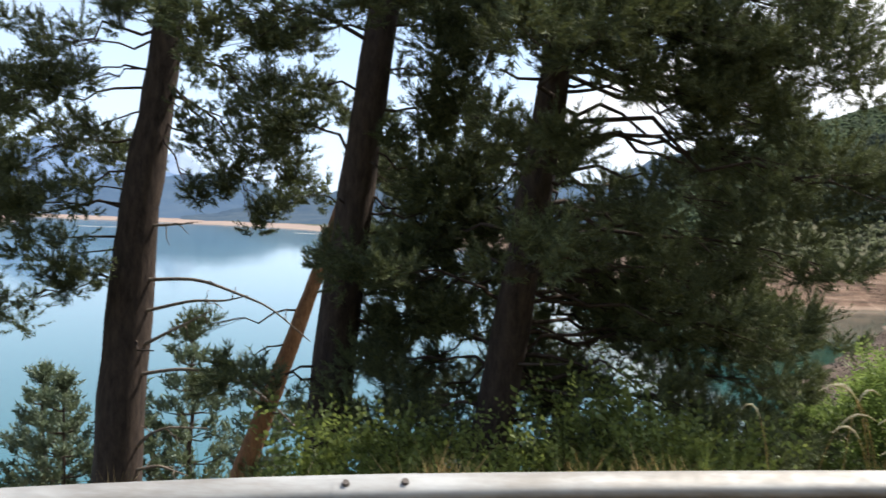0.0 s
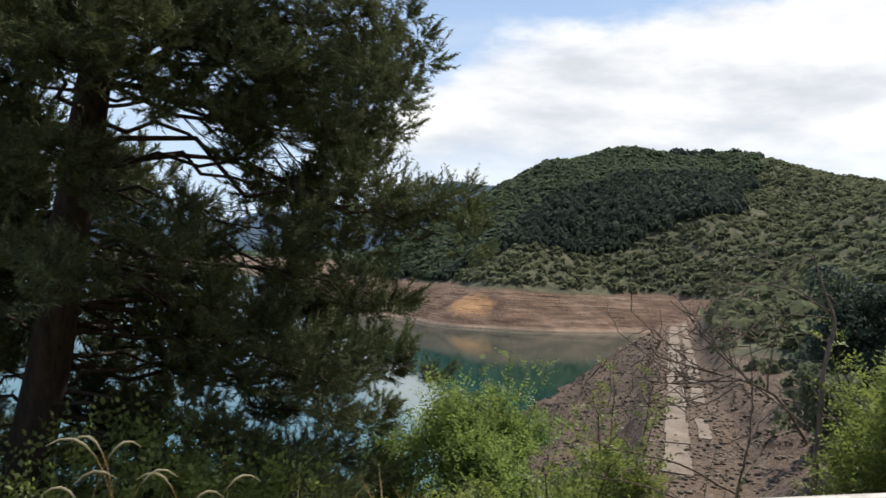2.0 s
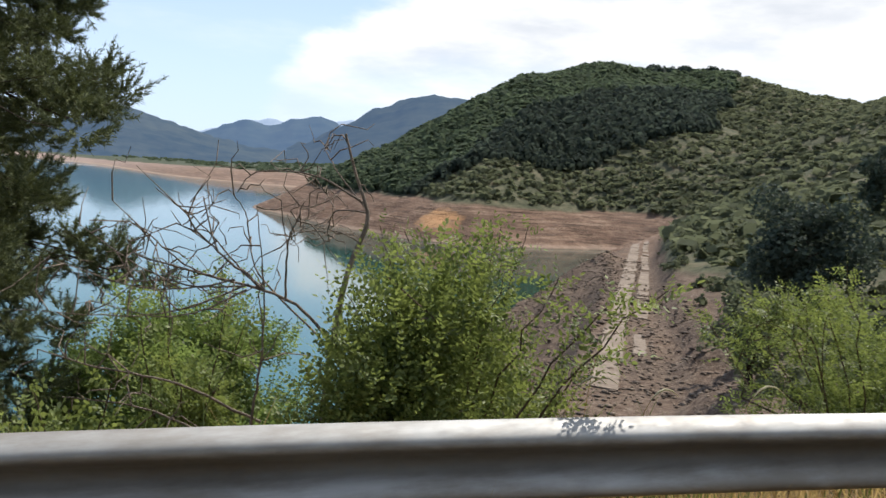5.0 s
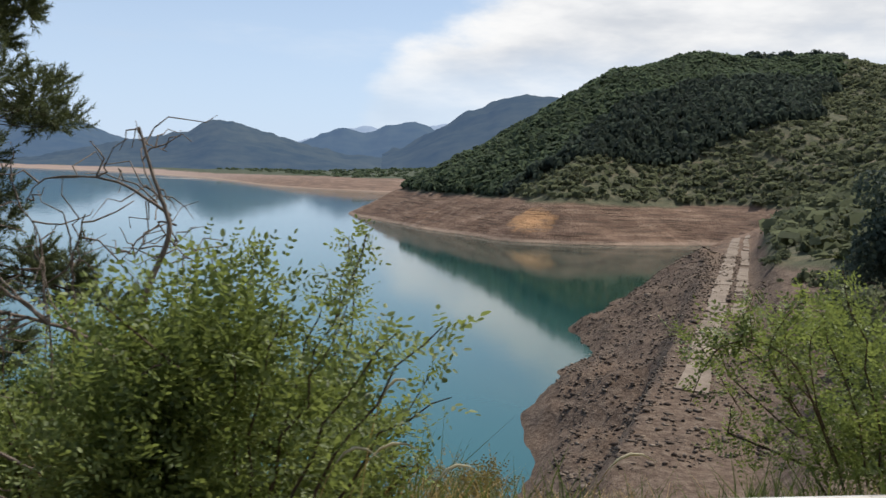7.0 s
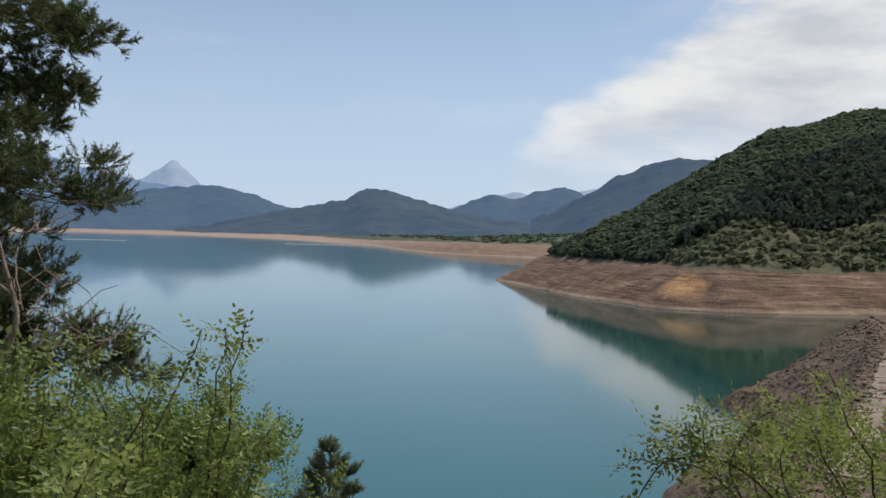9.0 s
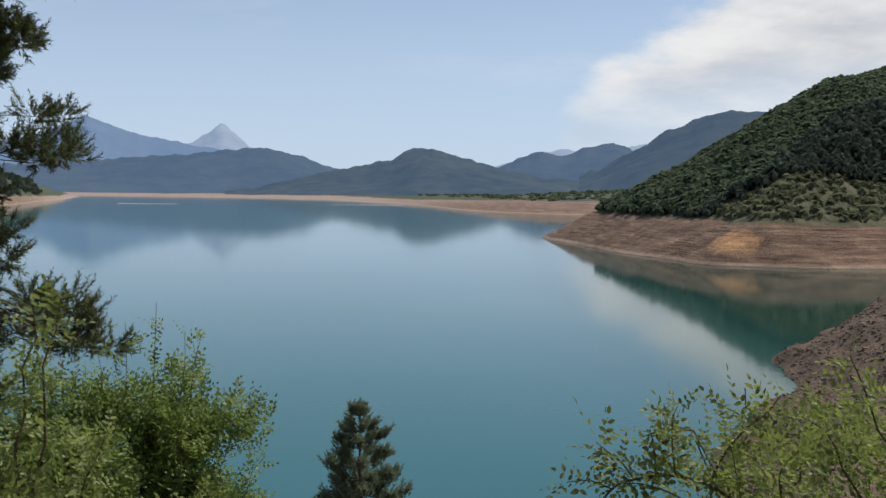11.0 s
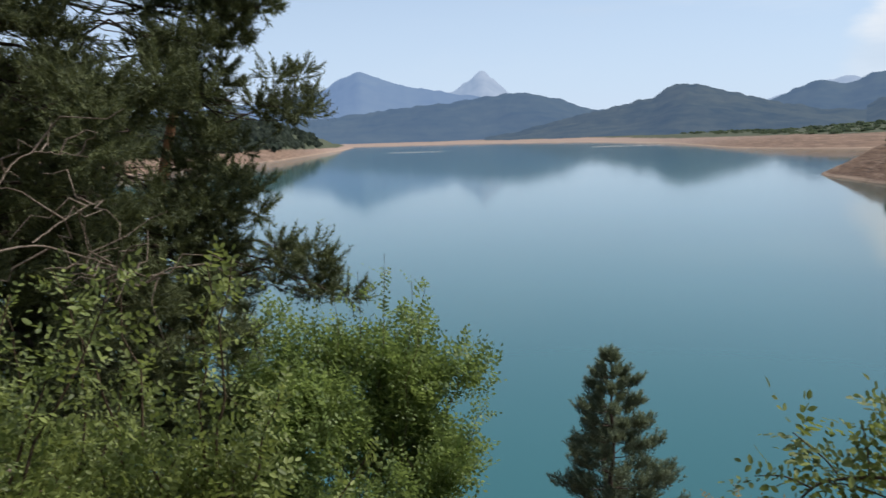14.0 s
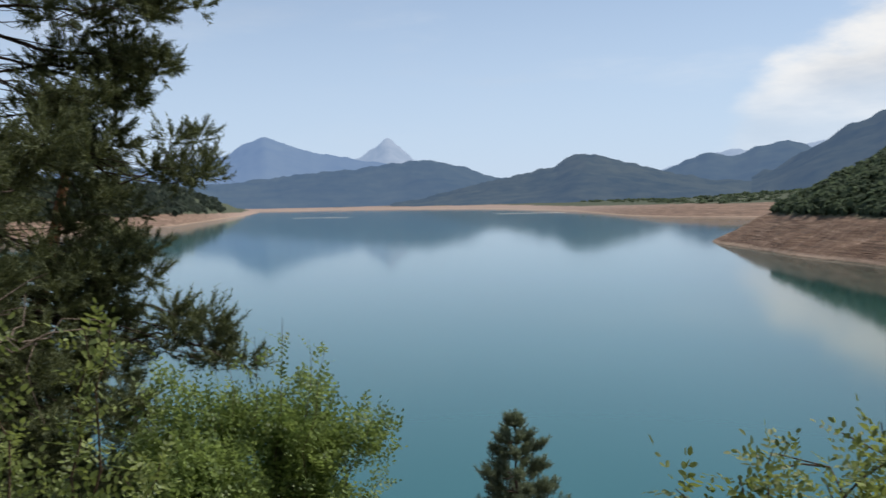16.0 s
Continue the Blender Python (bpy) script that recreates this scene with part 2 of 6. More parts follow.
    # bare banks of the far shores, mixed paler with distance
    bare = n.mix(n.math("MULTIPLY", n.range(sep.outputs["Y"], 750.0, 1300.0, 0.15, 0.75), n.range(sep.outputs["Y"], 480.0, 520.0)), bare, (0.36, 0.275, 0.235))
    col = n.mix(n.range(z, -7.6, -6.2), bare, green)
    # pale rim of fresh silt above a wet dark line
    rim = n.math("MULTIPLY", n.range(sep.outputs["Z"], -16.5, -17.1), n.range(sep.outputs["Y"], 120.0, 190.0))
    col = n.mix(n.math("MULTIPLY", rim, 0.38), col, (0.46, 0.35, 0.27))
    col = n.mix(n.range(sep.outputs["Z"], -17.62, -17.45), n.mix(0.5, col, (0.10, 0.07, 0.05)), col)
    h = n.math("ADD", n.math("ADD", fine, n.math("MULTIPLY", coarse, 1.5)), n.math("MULTIPLY", n.math("MULTIPLY", ledge_shade, n.range(sep.outputs["Z"], -6.5, -8.5)), -0.8))
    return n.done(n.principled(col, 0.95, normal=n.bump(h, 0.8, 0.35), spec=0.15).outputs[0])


def verge_material():
    n = Nodes("dry_verge_soil")
    p = n.pos()
    a, b = n.noise(1.4, 6, 0.6, p), n.noise(24, 5, 0.65, p)
    col = n.ramp(n.math("ADD", n.math("MULTIPLY", a, 0.6), n.math("MULTIPLY", b, 0.4)),
                 [(0.32, (0.065, 0.042, 0.024)), (0.5, (0.15, 0.095, 0.046)), (0.68, (0.25, 0.170, 0.085))])
    return n.done(n.principled(col, 0.95, normal=n.bump(b, 0.6, 0.03), spec=0.1).outputs[0])


def asphalt_material():
    n = Nodes("road_asphalt")
    p = n.pos()
    a, b = n.noise(0.7, 5, 0.6, p), n.noise(90, 3, 0.7, p)
    col = n.ramp(n.math("ADD", n.math("MULTIPLY", a, 0.5), n.math("MULTIPLY", b, 0.5)), [(0.3, (0.035, 0.035, 0.036)), (0.7, (0.085, 0.083, 0.08))])
    return n.done(n.principled(col, 0.85, normal=n.bump(b, 0.5, 0.006)).outputs[0])


def water_material():
    n = Nodes("lake_water")
    p = n.pos()
    ripple = n.noise(1.0, 4, 0.5, n.scaled(p, (0.9, 1.6, 1.0)))
    calm = n.range(n.noise(0.012, 3, 0.5, n.scaled(p, (0.5, 1.6, 1.0))), 0.36, 0.62)
    height = n.math("MULTIPLY", ripple, n.math("ADD", n.math("MULTIPLY", calm, 0.6), 0.4))
    deep = n.noise(0.008, 4, 0.55, p)
    col = n.ramp(deep, [(0.3, (0.030, 0.112, 0.124)), (0.7, (0.042, 0.136, 0.148))])
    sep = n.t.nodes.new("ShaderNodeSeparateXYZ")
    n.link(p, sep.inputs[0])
    # base colour darkened over the inlet to deepen the headland's mirrored image
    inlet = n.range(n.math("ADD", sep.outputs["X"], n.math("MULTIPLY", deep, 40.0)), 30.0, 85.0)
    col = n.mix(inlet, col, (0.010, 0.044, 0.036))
    s = n.principled(col, 0.06, normal=n.bump(height, 0.10, 0.05), spec=0.5)
    s.inputs["IOR"].default_value = 1.33
    return n.done(s.outputs[0])


def steel_material():
    n = Nodes("galvanised_steel")
    o = n.obj()
    spangle = n.noise(14, 4, 0.6, o)
    streak = n.noise(1.0, 6, 0.65, n.scaled(o, (3.0, 30, 9)))
    dirt = n.range(n.noise(2.2, 6, 0.65, n.scaled(o, (0.6, 2.0, 2.5))), 0.32, 0.66)
    col = n.mix(n.math("MULTIPLY", dirt, 0.75), n.mix(streak, (0.34, 0.335, 0.325), (0.56, 0.56, 0.55)), (0.20, 0.172, 0.14))
    # shade of the folded beam painted as dark bands, in its hollow and lower lip
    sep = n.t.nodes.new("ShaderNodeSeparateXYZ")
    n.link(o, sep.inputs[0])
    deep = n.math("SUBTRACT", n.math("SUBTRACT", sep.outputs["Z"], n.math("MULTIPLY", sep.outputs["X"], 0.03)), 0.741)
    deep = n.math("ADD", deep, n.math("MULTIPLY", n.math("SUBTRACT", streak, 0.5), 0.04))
    fold_shade = n.math("MULTIPLY", n.range(deep, -0.055, -0.085), n.range(deep, -0.215, -0.180))
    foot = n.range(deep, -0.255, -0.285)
    col = n.mix(n.math("MULTIPLY", n.math("MAXIMUM", fold_shade, foot), 0.72), col, (0.105, 0.088, 0.070))
    rough = n.range(spangle, 0.3, 0.7, 0.52, 0.72, False)
    return n.done(n.principled(col, rough, 0.35, n.bump(spangle, 0.12, 0.01)).outputs[0])


def rust_material():
    n = Nodes("weathered_bolt_steel")
    f = n.noise(60, 4, 0.6, n.obj())
    return n.done(n.principled(n.ramp(f, [(0.3, (0.07, 0.05, 0.04)), (0.7, (0.22, 0.19, 0.17))]), 0.6, 0.5).outputs[0])


def concrete_material():
    n = Nodes("broken_concrete")
    p = n.pos()
    a, b = n.noise(0.35, 6, 0.6, p), n.noise(4.5, 6, 0.65, p)
    col = n.ramp(n.math("ADD", n.math("MULTIPLY", a, 0.55), n.math("MULTIPLY", b, 0.45)),
                 [(0.32, (0.12, 0.088, 0.066)), (0.5, (0.225, 0.178, 0.138)), (0.7, (0.34, 0.28, 0.225))])
    return n.done(n.principled(col, 0.9, normal=n.bump(b, 0.6, 0.05), spec=0.2).outputs[0])


def stone_material():
    n = Nodes("shore_stones")
    geo = n.t.nodes.new("ShaderNodeNewGeometry")
    f = n.noise(1.5, 5, 0.6, geo.outputs["Position"])
    v = n.math("ADD", n.math("MULTIPLY", geo.outputs["Random Per Island"], 0.6), n.math("MULTIPLY", f, 0.4))
    col = n.ramp(v, [(0.2, (0.060, 0.044, 0.034)), (0.5, (0.125, 0.094, 0.072)), (0.85, (0.26, 0.205, 0.155))])
    return n.done(n.principled(col, 0.9, normal=n.bump(f, 0.5, 0.05), spec=0.2).outputs[0])


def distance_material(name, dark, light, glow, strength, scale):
    """Far wooded mountains, a backdrop of distance: the blue haze of the air is painted in as a faint emission."""
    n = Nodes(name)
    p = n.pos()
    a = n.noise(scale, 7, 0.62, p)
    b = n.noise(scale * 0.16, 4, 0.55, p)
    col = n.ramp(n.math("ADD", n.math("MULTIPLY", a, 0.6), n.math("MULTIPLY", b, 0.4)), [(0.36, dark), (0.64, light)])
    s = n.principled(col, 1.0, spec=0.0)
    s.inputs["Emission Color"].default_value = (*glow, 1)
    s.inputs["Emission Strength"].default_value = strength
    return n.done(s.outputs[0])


MAT["ground"], MAT["verge"], MAT["asphalt"] = ground_material(), verge_material(), asphalt_material()
MAT["water"], MAT["steel"], MAT["rust"] = water_material(), steel_material(), rust_material()
MAT["concrete"], MAT["stone"] = concrete_material(), stone_material()
n_post = Nodes("dirty_post_steel")
MAT["post"] = n_post.done(n_post.principled(n_post.ramp(n_post.noise(9, 6, 0.65, n_post.obj()), [(0.35, (0.085, 0.070, 0.055)), (0.65, (0.22, 0.20, 0.175))]), 0.7, 0.3).outputs[0])


# ---------------------------------------------------------------- mesh tools
def mesh_object(name, verts, faces, material, parent=None, smooth=False, label=""):
    """One mesh object from arrays; faces is an (n, 3) or (n, 4) array, or a list of such arrays."""
    groups = faces if isinstance(faces, list) and np.ndim(faces[0]) == 2 else [faces]
    groups = [np.asarray(g, dtype=np.int32) for g in groups if len(g)]
    verts = np.asarray(verts, dtype=np.float32)
    me = bpy.data.meshes.new(name)
    me.vertices.add(len(verts))
    me.vertices.foreach_set("co", verts.ravel())
    loops = np.concatenate([g.ravel() for g in groups])
    sizes = np.concatenate([np.full(len(g), g.shape[1], dtype=np.int32) for g in groups])
    me.loops.add(len(loops))
    me.loops.foreach_set("vertex_index", loops)
    me.polygons.add(len(sizes))
    me.polygons.foreach_set("loop_start", np.concatenate([[0], np.cumsum(sizes)[:-1]]).astype(np.int32))
    if smooth:
        me.polygons.foreach_set("use_smooth", np.ones(len(sizes), dtype=bool))
    me.materials.append(material)
    me.update(calc_edges=True)
    ob = new(name, me)
    if parent is not None:
        ob.parent = parent
    if label:
        ob["label"] = label
    return ob


def part(name, bm, material, parent, label=""):
    me = bpy.data.meshes.new(name)
    bm.to_mesh(me)
    bm.free()
    me.materials.append(material)
    ob = new(name, me)
    ob.parent = parent
    if label:
        ob["label"] = label
    return ob


def empty(name, place=(0, 0, 0)):
    ob = new(name)
    ob.location = place
    ob.empty_display_size = 0.2
    return ob


class Shape:
    """Collects pieces of geometry for one mesh."""

    def __init__(self):
        self.v, self.q, self.t, self.n = [], [], [], 0

    def put(self, v, quads=None, tris=None):
        v = np.asarray(v, dtype=np.float32)
        if quads is not None and len(quads):
            self.q.append(np.asarray(quads) + self.n)
        if tris is not None and len(tris):
            self.t.append(np.asarray(tris) + self.n)
        self.v.append(v)
        self.n += len(v)

    def tube(self, pts, radii, sides=6):
        pts = np.asarray(pts, float)
        k = len(pts)
        tan = np.gradient(pts, axis=0)
        tan /= np.linalg.norm(tan, axis=1, keepdims=True) + 1e-9
        ref = np.where(np.abs(tan[:, 2:3]) > 0.9, [[1.0, 0, 0]], [[0, 0, 1.0]])
        a = np.cross(tan, ref)
        a /= np.linalg.norm(a, axis=1, keepdims=True) + 1e-9
        b = np.cross(tan, a)
        ang = np.linspace(0, 2 * np.pi, sides, endpoint=False)
        ring = np.cos(ang)[None, :, None] * a[:, None] + np.sin(ang)[None, :, None] * b[:, None]
        v = pts[:, None] + ring * np.asarray(radii, float)[:, None, None]
        i = np.arange(k - 1)[:, None] * sides
        j = np.arange(sides)[None]
        jn = (j + 1) % sides
        q = np.stack([i + j, i + jn, i + sides + jn, i + sides + j], -1).reshape(-1, 4)
        self.put(v.reshape(-1, 3), q)

    def object(self, name, material, parent=None, smooth=False, label=""):
        faces = []
        if self.q:
            faces.append(np.concatenate(self.q))
        if self.t:
            faces.append(np.concatenate(self.t))
        return mesh_object(name, np.concatenate(self.v), faces, material, parent, smooth, label)


def bend(rng, a, b, k=6, sag=0.0, wob=0.05):
    """A wavy line of k points from a to b."""
    a, b = np.asarray(a, float), np.asarray(b, float)
    s = np.linspace(0, 1, k)[:, None]
    p = a + (b - a) * s
    p[:, 2] += sag * 4 * (s * (1 - s))[:, 0]
    off = rng.normal(0, wob * np.linalg.norm(b - a), (k, 3))
    off[0] = off[-1] = 0
    return p + off


def frames_from(dirs, rng):
    """Rotation matrices whose z axis is each direction, turned at random about it."""
    d = dirs / (np.linalg.norm(dirs, axis=1, keepdims=True) + 1e-9)
    r = rng.normal(size=d.shape)
    a = np.cross(d, r)
    a /= np.linalg.norm(a, axis=1, keepdims=True) + 1e-9
    b = np.cross(d, a)
    return np.stack([a, b, d], -1)


def value_noise(x, y, scale, octaves=4, seed=0):
    """Smooth noise on arrays, about -1 to 1."""
    out, amp, total = np.zeros_like(x, dtype=float), 1.0, 0.0
    for o in range(octaves):
        u, v = x / scale * 2**o + 17.3 * (o + seed), y / scale * 2**o - 9.1 * (o + seed)
        iu, iv = np.floor(u), np.floor(v)
        fu, fv = u - iu, v - iv
        fu, fv = fu * fu * (3 - 2 * fu), fv * fv * (3 - 2 * fv)

        def rnd(i, j):
            s = np.sin(i * 127.1 + j * 311.7 + seed * 74.7) * 43758.5453
            return (s - np.floor(s)) * 2 - 1

        top = rnd(iu, iv) * (1 - fu) + rnd(iu + 1, iv) * fu
        low = rnd(iu, iv + 1) * (1 - fu) + rnd(iu + 1, iv + 1) * fu
        out += amp * (top * (1 - fv) + low * fv)
        total += amp
        amp *= 0.5
    return out / total * 1.4


# ---------------------------------------------------------------- the lie of the land
WATER = -17.75


def rail_y(x):
    """The road's edge bends gently away from the lake."""
    bow = 1.0 - np.clip(x, -1.5, 1.0)
    return 2.903 - 0.012 * (np.clip(x, -14, 24) - 2.3) ** 2 - 0.028 * bow ** 2 - 0.14 * np.clip(-1.5 - np.asarray(x, float), 0, 12)


def road_z(x):
    return -0.014 + 0.03 * np.clip(np.asarray(x, float), -40, 60)


SHORE_NEAR = [(-3000, 60), (-500, 60), (-60, 34), (0, 37), (14, 39), (24, 48), (28, 56), (34, 75), (40, 84), (45, 99), (54, 112), (71, 136),
              (97, 169), (134, 219), (137, 225), (109, 221), (92, 222), (76, 228), (68, 252), (57, 281), (50, 308), (43, 352), (60, 420),
              (110, 520), (180, 640), (400, 760), (4000, 900), (4000, -4000), (-3000, -4000)]
SHORE_FAR = [(-4000, 1900), (-690, 1700), (-495, 1672), (-227, 1458), (-58, 1099), (12, 789), (57, 711), (100, 679), (250, 720), (600, 900), (4000, 1100),
             (4000, 6000), (-4000, 6000)]
SHORE_LEFT = [(-4000, 300), (-360, 470), (-381, 601), (-397, 721), (-560, 1200), (-690, 1554), (-1200, 1680), (-4000, 1780)]


def signed_distance(x, y, poly):
    """Distance to a polygon's edge, positive inside."""
    best = np.full(x.shape, 1e9)
    inside = np.zeros(x.shape, bool)
    for (ax, ay), (bx, by) in zip(poly, poly[1:] + poly[:1]):
        dx, dy = bx - ax, by - ay
        s = np.clip(((x - ax) * dx + (y - ay) * dy) / (dx * dx + dy * dy), 0, 1)
        best = np.minimum(best, (x - ax - s * dx) ** 2 + (y - ay - s * dy) ** 2)
        if ay != by:
            inside ^= ((ay > y) != (by > y)) & (x < (bx - ax) * (y - ay) / (by - ay) + ax)
    return np.where(inside, 1, -1) * np.sqrt(best)


def ridge(x, y, line, slope, soft):
    """A tent over a ridge line of (x, y, z) points."""
    z = np.full(x.shape, -1e3)
    for (ax, ay, az), (bx, by, bz) in zip(line, line[1:]):
        dx, dy = bx - ax, by - ay
        s = np.clip(((x - ax) * dx + (y - ay) * dy) / (dx * dx + dy * dy), 0, 1)
        d = np.hypot(x - ax - s * dx, y - ay - s * dy)
        z = np.maximum(z, az + (bz - az) * s - slope * (np.sqrt(d * d + soft * soft) - soft))
    return z


MAIN_RIDGE = [(60, 347, -4), (111, 387, 19), (163, 402, 43), (220, 397, 62), (257, 399, 64), (295, 385, 63), (323, 363, 54), (338, 335, 47), (343, 254, 60), (337, 190, 73)]
LEFT_RIDGE = [(-640, 560, 22), (-590, 850, 26), (-468, 950, 17), (-540, 1130, 4), (-700, 1300, 0)]
FAR_RISE = [(-1200, 2000, -14), (-200, 1700, -12), (60, 1150, -6), (220, 860, 3), (700, 1150, 24)]


def height(x, y):
    x, y = np.asarray(x, float), np.asarray(y, float)
    d1, d2, d3 = signed_distance(x, y, SHORE_NEAR), signed_distance(x, y, SHORE_FAR), signed_distance(x, y, SHORE_LEFT)
    wob = value_noise(x, y, 26, 3, 3) * 2.2 + value_noise(x, y, 7, 3, 5) * 1.5
    d1 = d1 + wob * np.clip((np.hypot(x - 5, y) - 25) / 40, 0, 1)
    rough = value_noise(x, y, 60, 5, 1)
    def bank(d, second):
        return np.where(d < 0, 0.45 * d, np.where(d < 18, 0.58 * d, 10.44 + second * (d - 18)))
    za = WATER + bank(d1, 0.30)
    za = np.minimum(za, 9 + 0.02 * d1)
    za = np.where(d1 > 0, np.maximum(za, np.minimum(ridge(x, y, MAIN_RIDGE, 0.36, 14), WATER + 0.55 * d1)), za)
    za = za + rough * np.clip(d1 / 60, 0, 1) * 4.0 + value_noise(x, y, 3.2, 3, 8) * 0.22 * np.clip(d1 / 3, 0, 1)
    # ledges left by old water levels on the headland's bare bank
    band = np.clip((y - 150) / 30, 0, 1) * np.clip((430 - y) / 40, 0, 1) * np.clip((-6.0 - za) / 1.5, 0, 1) * (d1 > 0.4)
    q = za / 1.25 + value_noise(x, y, 45, 3, 41) * 0.9
    fq = q - np.floor(q)
    fs = np.clip((fq - 0.3) / 0.4, 0, 1)
    za = za + band * 0.8 * 1.25 * (fs * fs * (3 - 2 * fs) - fq) + band * value_noise(x, y, 11, 3, 42) * 0.5
    # rock ribs and gullies on the near bank
    ribs = np.clip((150 - y) / 30, 0, 1) * np.clip((y - 20) / 15, 0, 1) * np.clip(d1 / 2.5, 0, 1) * np.clip((21 - d1) / 4, 0, 1)
    za = za + ribs * ((0.55 - np.abs(value_noise(x * 0.85 + y * 0.5, y * 0.5 - x * 0.3, 6.5, 4, 43))) * 1.3 + value_noise(x, y, 2.4, 3, 44) * 0.40)
    # the level bench of an old channel
    s, c = (x - 21.5) * 0.5328 + (y - 27.5) * 0.8462, (x - 21.5) * 0.8462 - (y - 27.5) * 0.5328
    w = np.clip((4.6 - np.abs(c - 0.3)) / 2.0, 0, 1) * np.clip((s + 6) / 8, 0, 1) * np.clip((156 - s) / 20, 0, 1)
    za = za * (1 - w) + (-9.45 + value_noise(x, y, 2.0, 2, 12) * 0.12) * w
    zf = WATER + np.where(d2 < 0, 0.1 * d2, np.minimum(0.22 * d2, np.clip(6.0 + x / 40, 3.0, 9.5) + 0.001 * d2))
    zf = np.where(d2 > 0, np.maximum(zf, np.minimum(ridge(x, y, FAR_RISE, 0.10, 30), WATER + 0.2 * d2)), zf) + value_noise(x, y, 150, 4, 2) * np.clip(d2 / 80, 0, 1) * 1.2
    zl = WATER + np.where(d3 < 0, 0.1 * d3, np.minimum(0.3 * d3, 10 + 0.004 * d3))
    zl = np.where(d3 > 0, np.maximum(zl, np.minimum(ridge(x, y, LEFT_RIDGE, 0.2, 20), WATER + 1.0 * d3)), zl)
    z = np.maximum(np.maximum(za, zf), zl)
    # the road's shelf and the steep bank below it
    out = y - rail_y(x)
    shelf = road_z(x) - 0.60 * np.maximum(0, out - 1.5) + value_noise(x, y, 1.3, 3, 4) * 0.07 * np.clip(out, 0, 1)
    near = np.clip((70 - np.hypot(x - 5, y - 4)) / 25, 0, 1)
    low = np.where(out < 1.5, shelf, np.maximum(shelf, z))
    z = z * (1 - near) + low * near
    behind = np.clip((-y - 6) / 6, 0, 1)
    return np.where(y < -6, road_z(x) + behind * (-y - 6) * 0.5 + rough * behind, z)


def ground_at(x, y):
    return float(height(np.array([float(x)]), np.array([float(y)]))[0])


# one ground sheet, finer near the road and towards the lake
r_in = np.concatenate([np.linspace(0.0, 14, 34), np.geomspace(14.4, 34, 40), np.geomspace(34.4, 125, 110), np.geomspace(126, 196, 36), np.linspace(197, 300, 90), np.geomspace(302, 520, 48), np.geomspace(526, 3600, 56)])
az_fine = np.radians(np.concatenate([np.arange(-60, 60.01, 0.45), np.arange(69, 292, 4.0)]))
GR, GA = np.meshgrid(r_in, az_fine, indexing="ij")
gx, gy = 6 + GR * np.sin(GA), 2.2 + GR * np.cos(GA)
gz = height(gx, gy)
nr, na = GR.shape
ii, jj = np.meshgrid(np.arange(nr - 1), np.arange(na), indexing="ij")
jn = (jj + 1) % na
quads = np.stack([ii * na + jj, (ii + 1) * na + jj, (ii + 1) * na + jn, ii * na + jn], -1).reshape(-1, 4)
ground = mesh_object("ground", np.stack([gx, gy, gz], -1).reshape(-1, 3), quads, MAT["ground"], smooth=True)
tagged(ground, "dry hillsides and bare reddish reservoir banks sloping to the lake", "ground", kind="structure")

# the lake
wr = np.concatenate([np.geomspace(10, 4700, 40)])
wa = np.radians(np.arange(0, 360, 6.0))
WR, WA = np.meshgrid(wr, wa, indexing="ij")
wv = np.stack([6 + WR * np.sin(WA), 2.2 + WR * np.cos(WA), np.full(WR.shape, WATER)], -1).reshape(-1, 3)
ii, jj = np.meshgrid(np.arange(len(wr) - 1), np.arange(len(wa)), indexing="ij")
jn = (jj + 1) % len(wa)
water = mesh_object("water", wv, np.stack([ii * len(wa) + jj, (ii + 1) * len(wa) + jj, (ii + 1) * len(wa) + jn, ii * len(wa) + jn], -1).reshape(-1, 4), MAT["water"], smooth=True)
tagged(water, "calm blue-green reservoir water mirroring sky and hills", "lake", kind="structure")

# road surface and the dry verge under the rail
xs = np.linspace(-40, 46, 173)
rows = [-5.4, -3.0, -0.6]
v = np.array([[x, rail_y(x) + o, road_z(x) + 0.02] for x in xs for o in rows])
k = len(rows)
q = [[i * k + j, (i + 1) * k + j, (i + 1) * k + j + 1, i * k + j + 1] for i in range(len(xs) - 1) for j in range(k - 1)]
tagged(mesh_object("road", v, q, MAT["asphalt"]), "grey asphalt road following the lake's edge", "road", kind="structure")
xs = np.linspace(-24, 30, 271)
os_ = np.linspace(-0.6, 2.1, 28)
VX, VO = np.meshgrid(xs, os_, indexing="ij")
VY = rail_y(VX) + VO
VZ = height(VX, VY) + 0.025 + value_noise(VX, VY, 0.35, 2, 6) * 0.03
k = len(os_)
ii, jj = np.meshgrid(np.arange(len(xs) - 1), np.arange(k - 1), indexing="ij")
q = np.stack([ii * k + jj, (ii + 1) * k + jj, (ii + 1) * k + jj + 1, ii * k + jj + 1], -1).reshape(-1, 4)
tagged(mesh_object("verge", np.stack([VX, VY, VZ], -1).reshape(-1, 3), q, MAT["verge"], smooth=True), "dry brown soil strip beneath the guardrail", "verge", kind="structure")


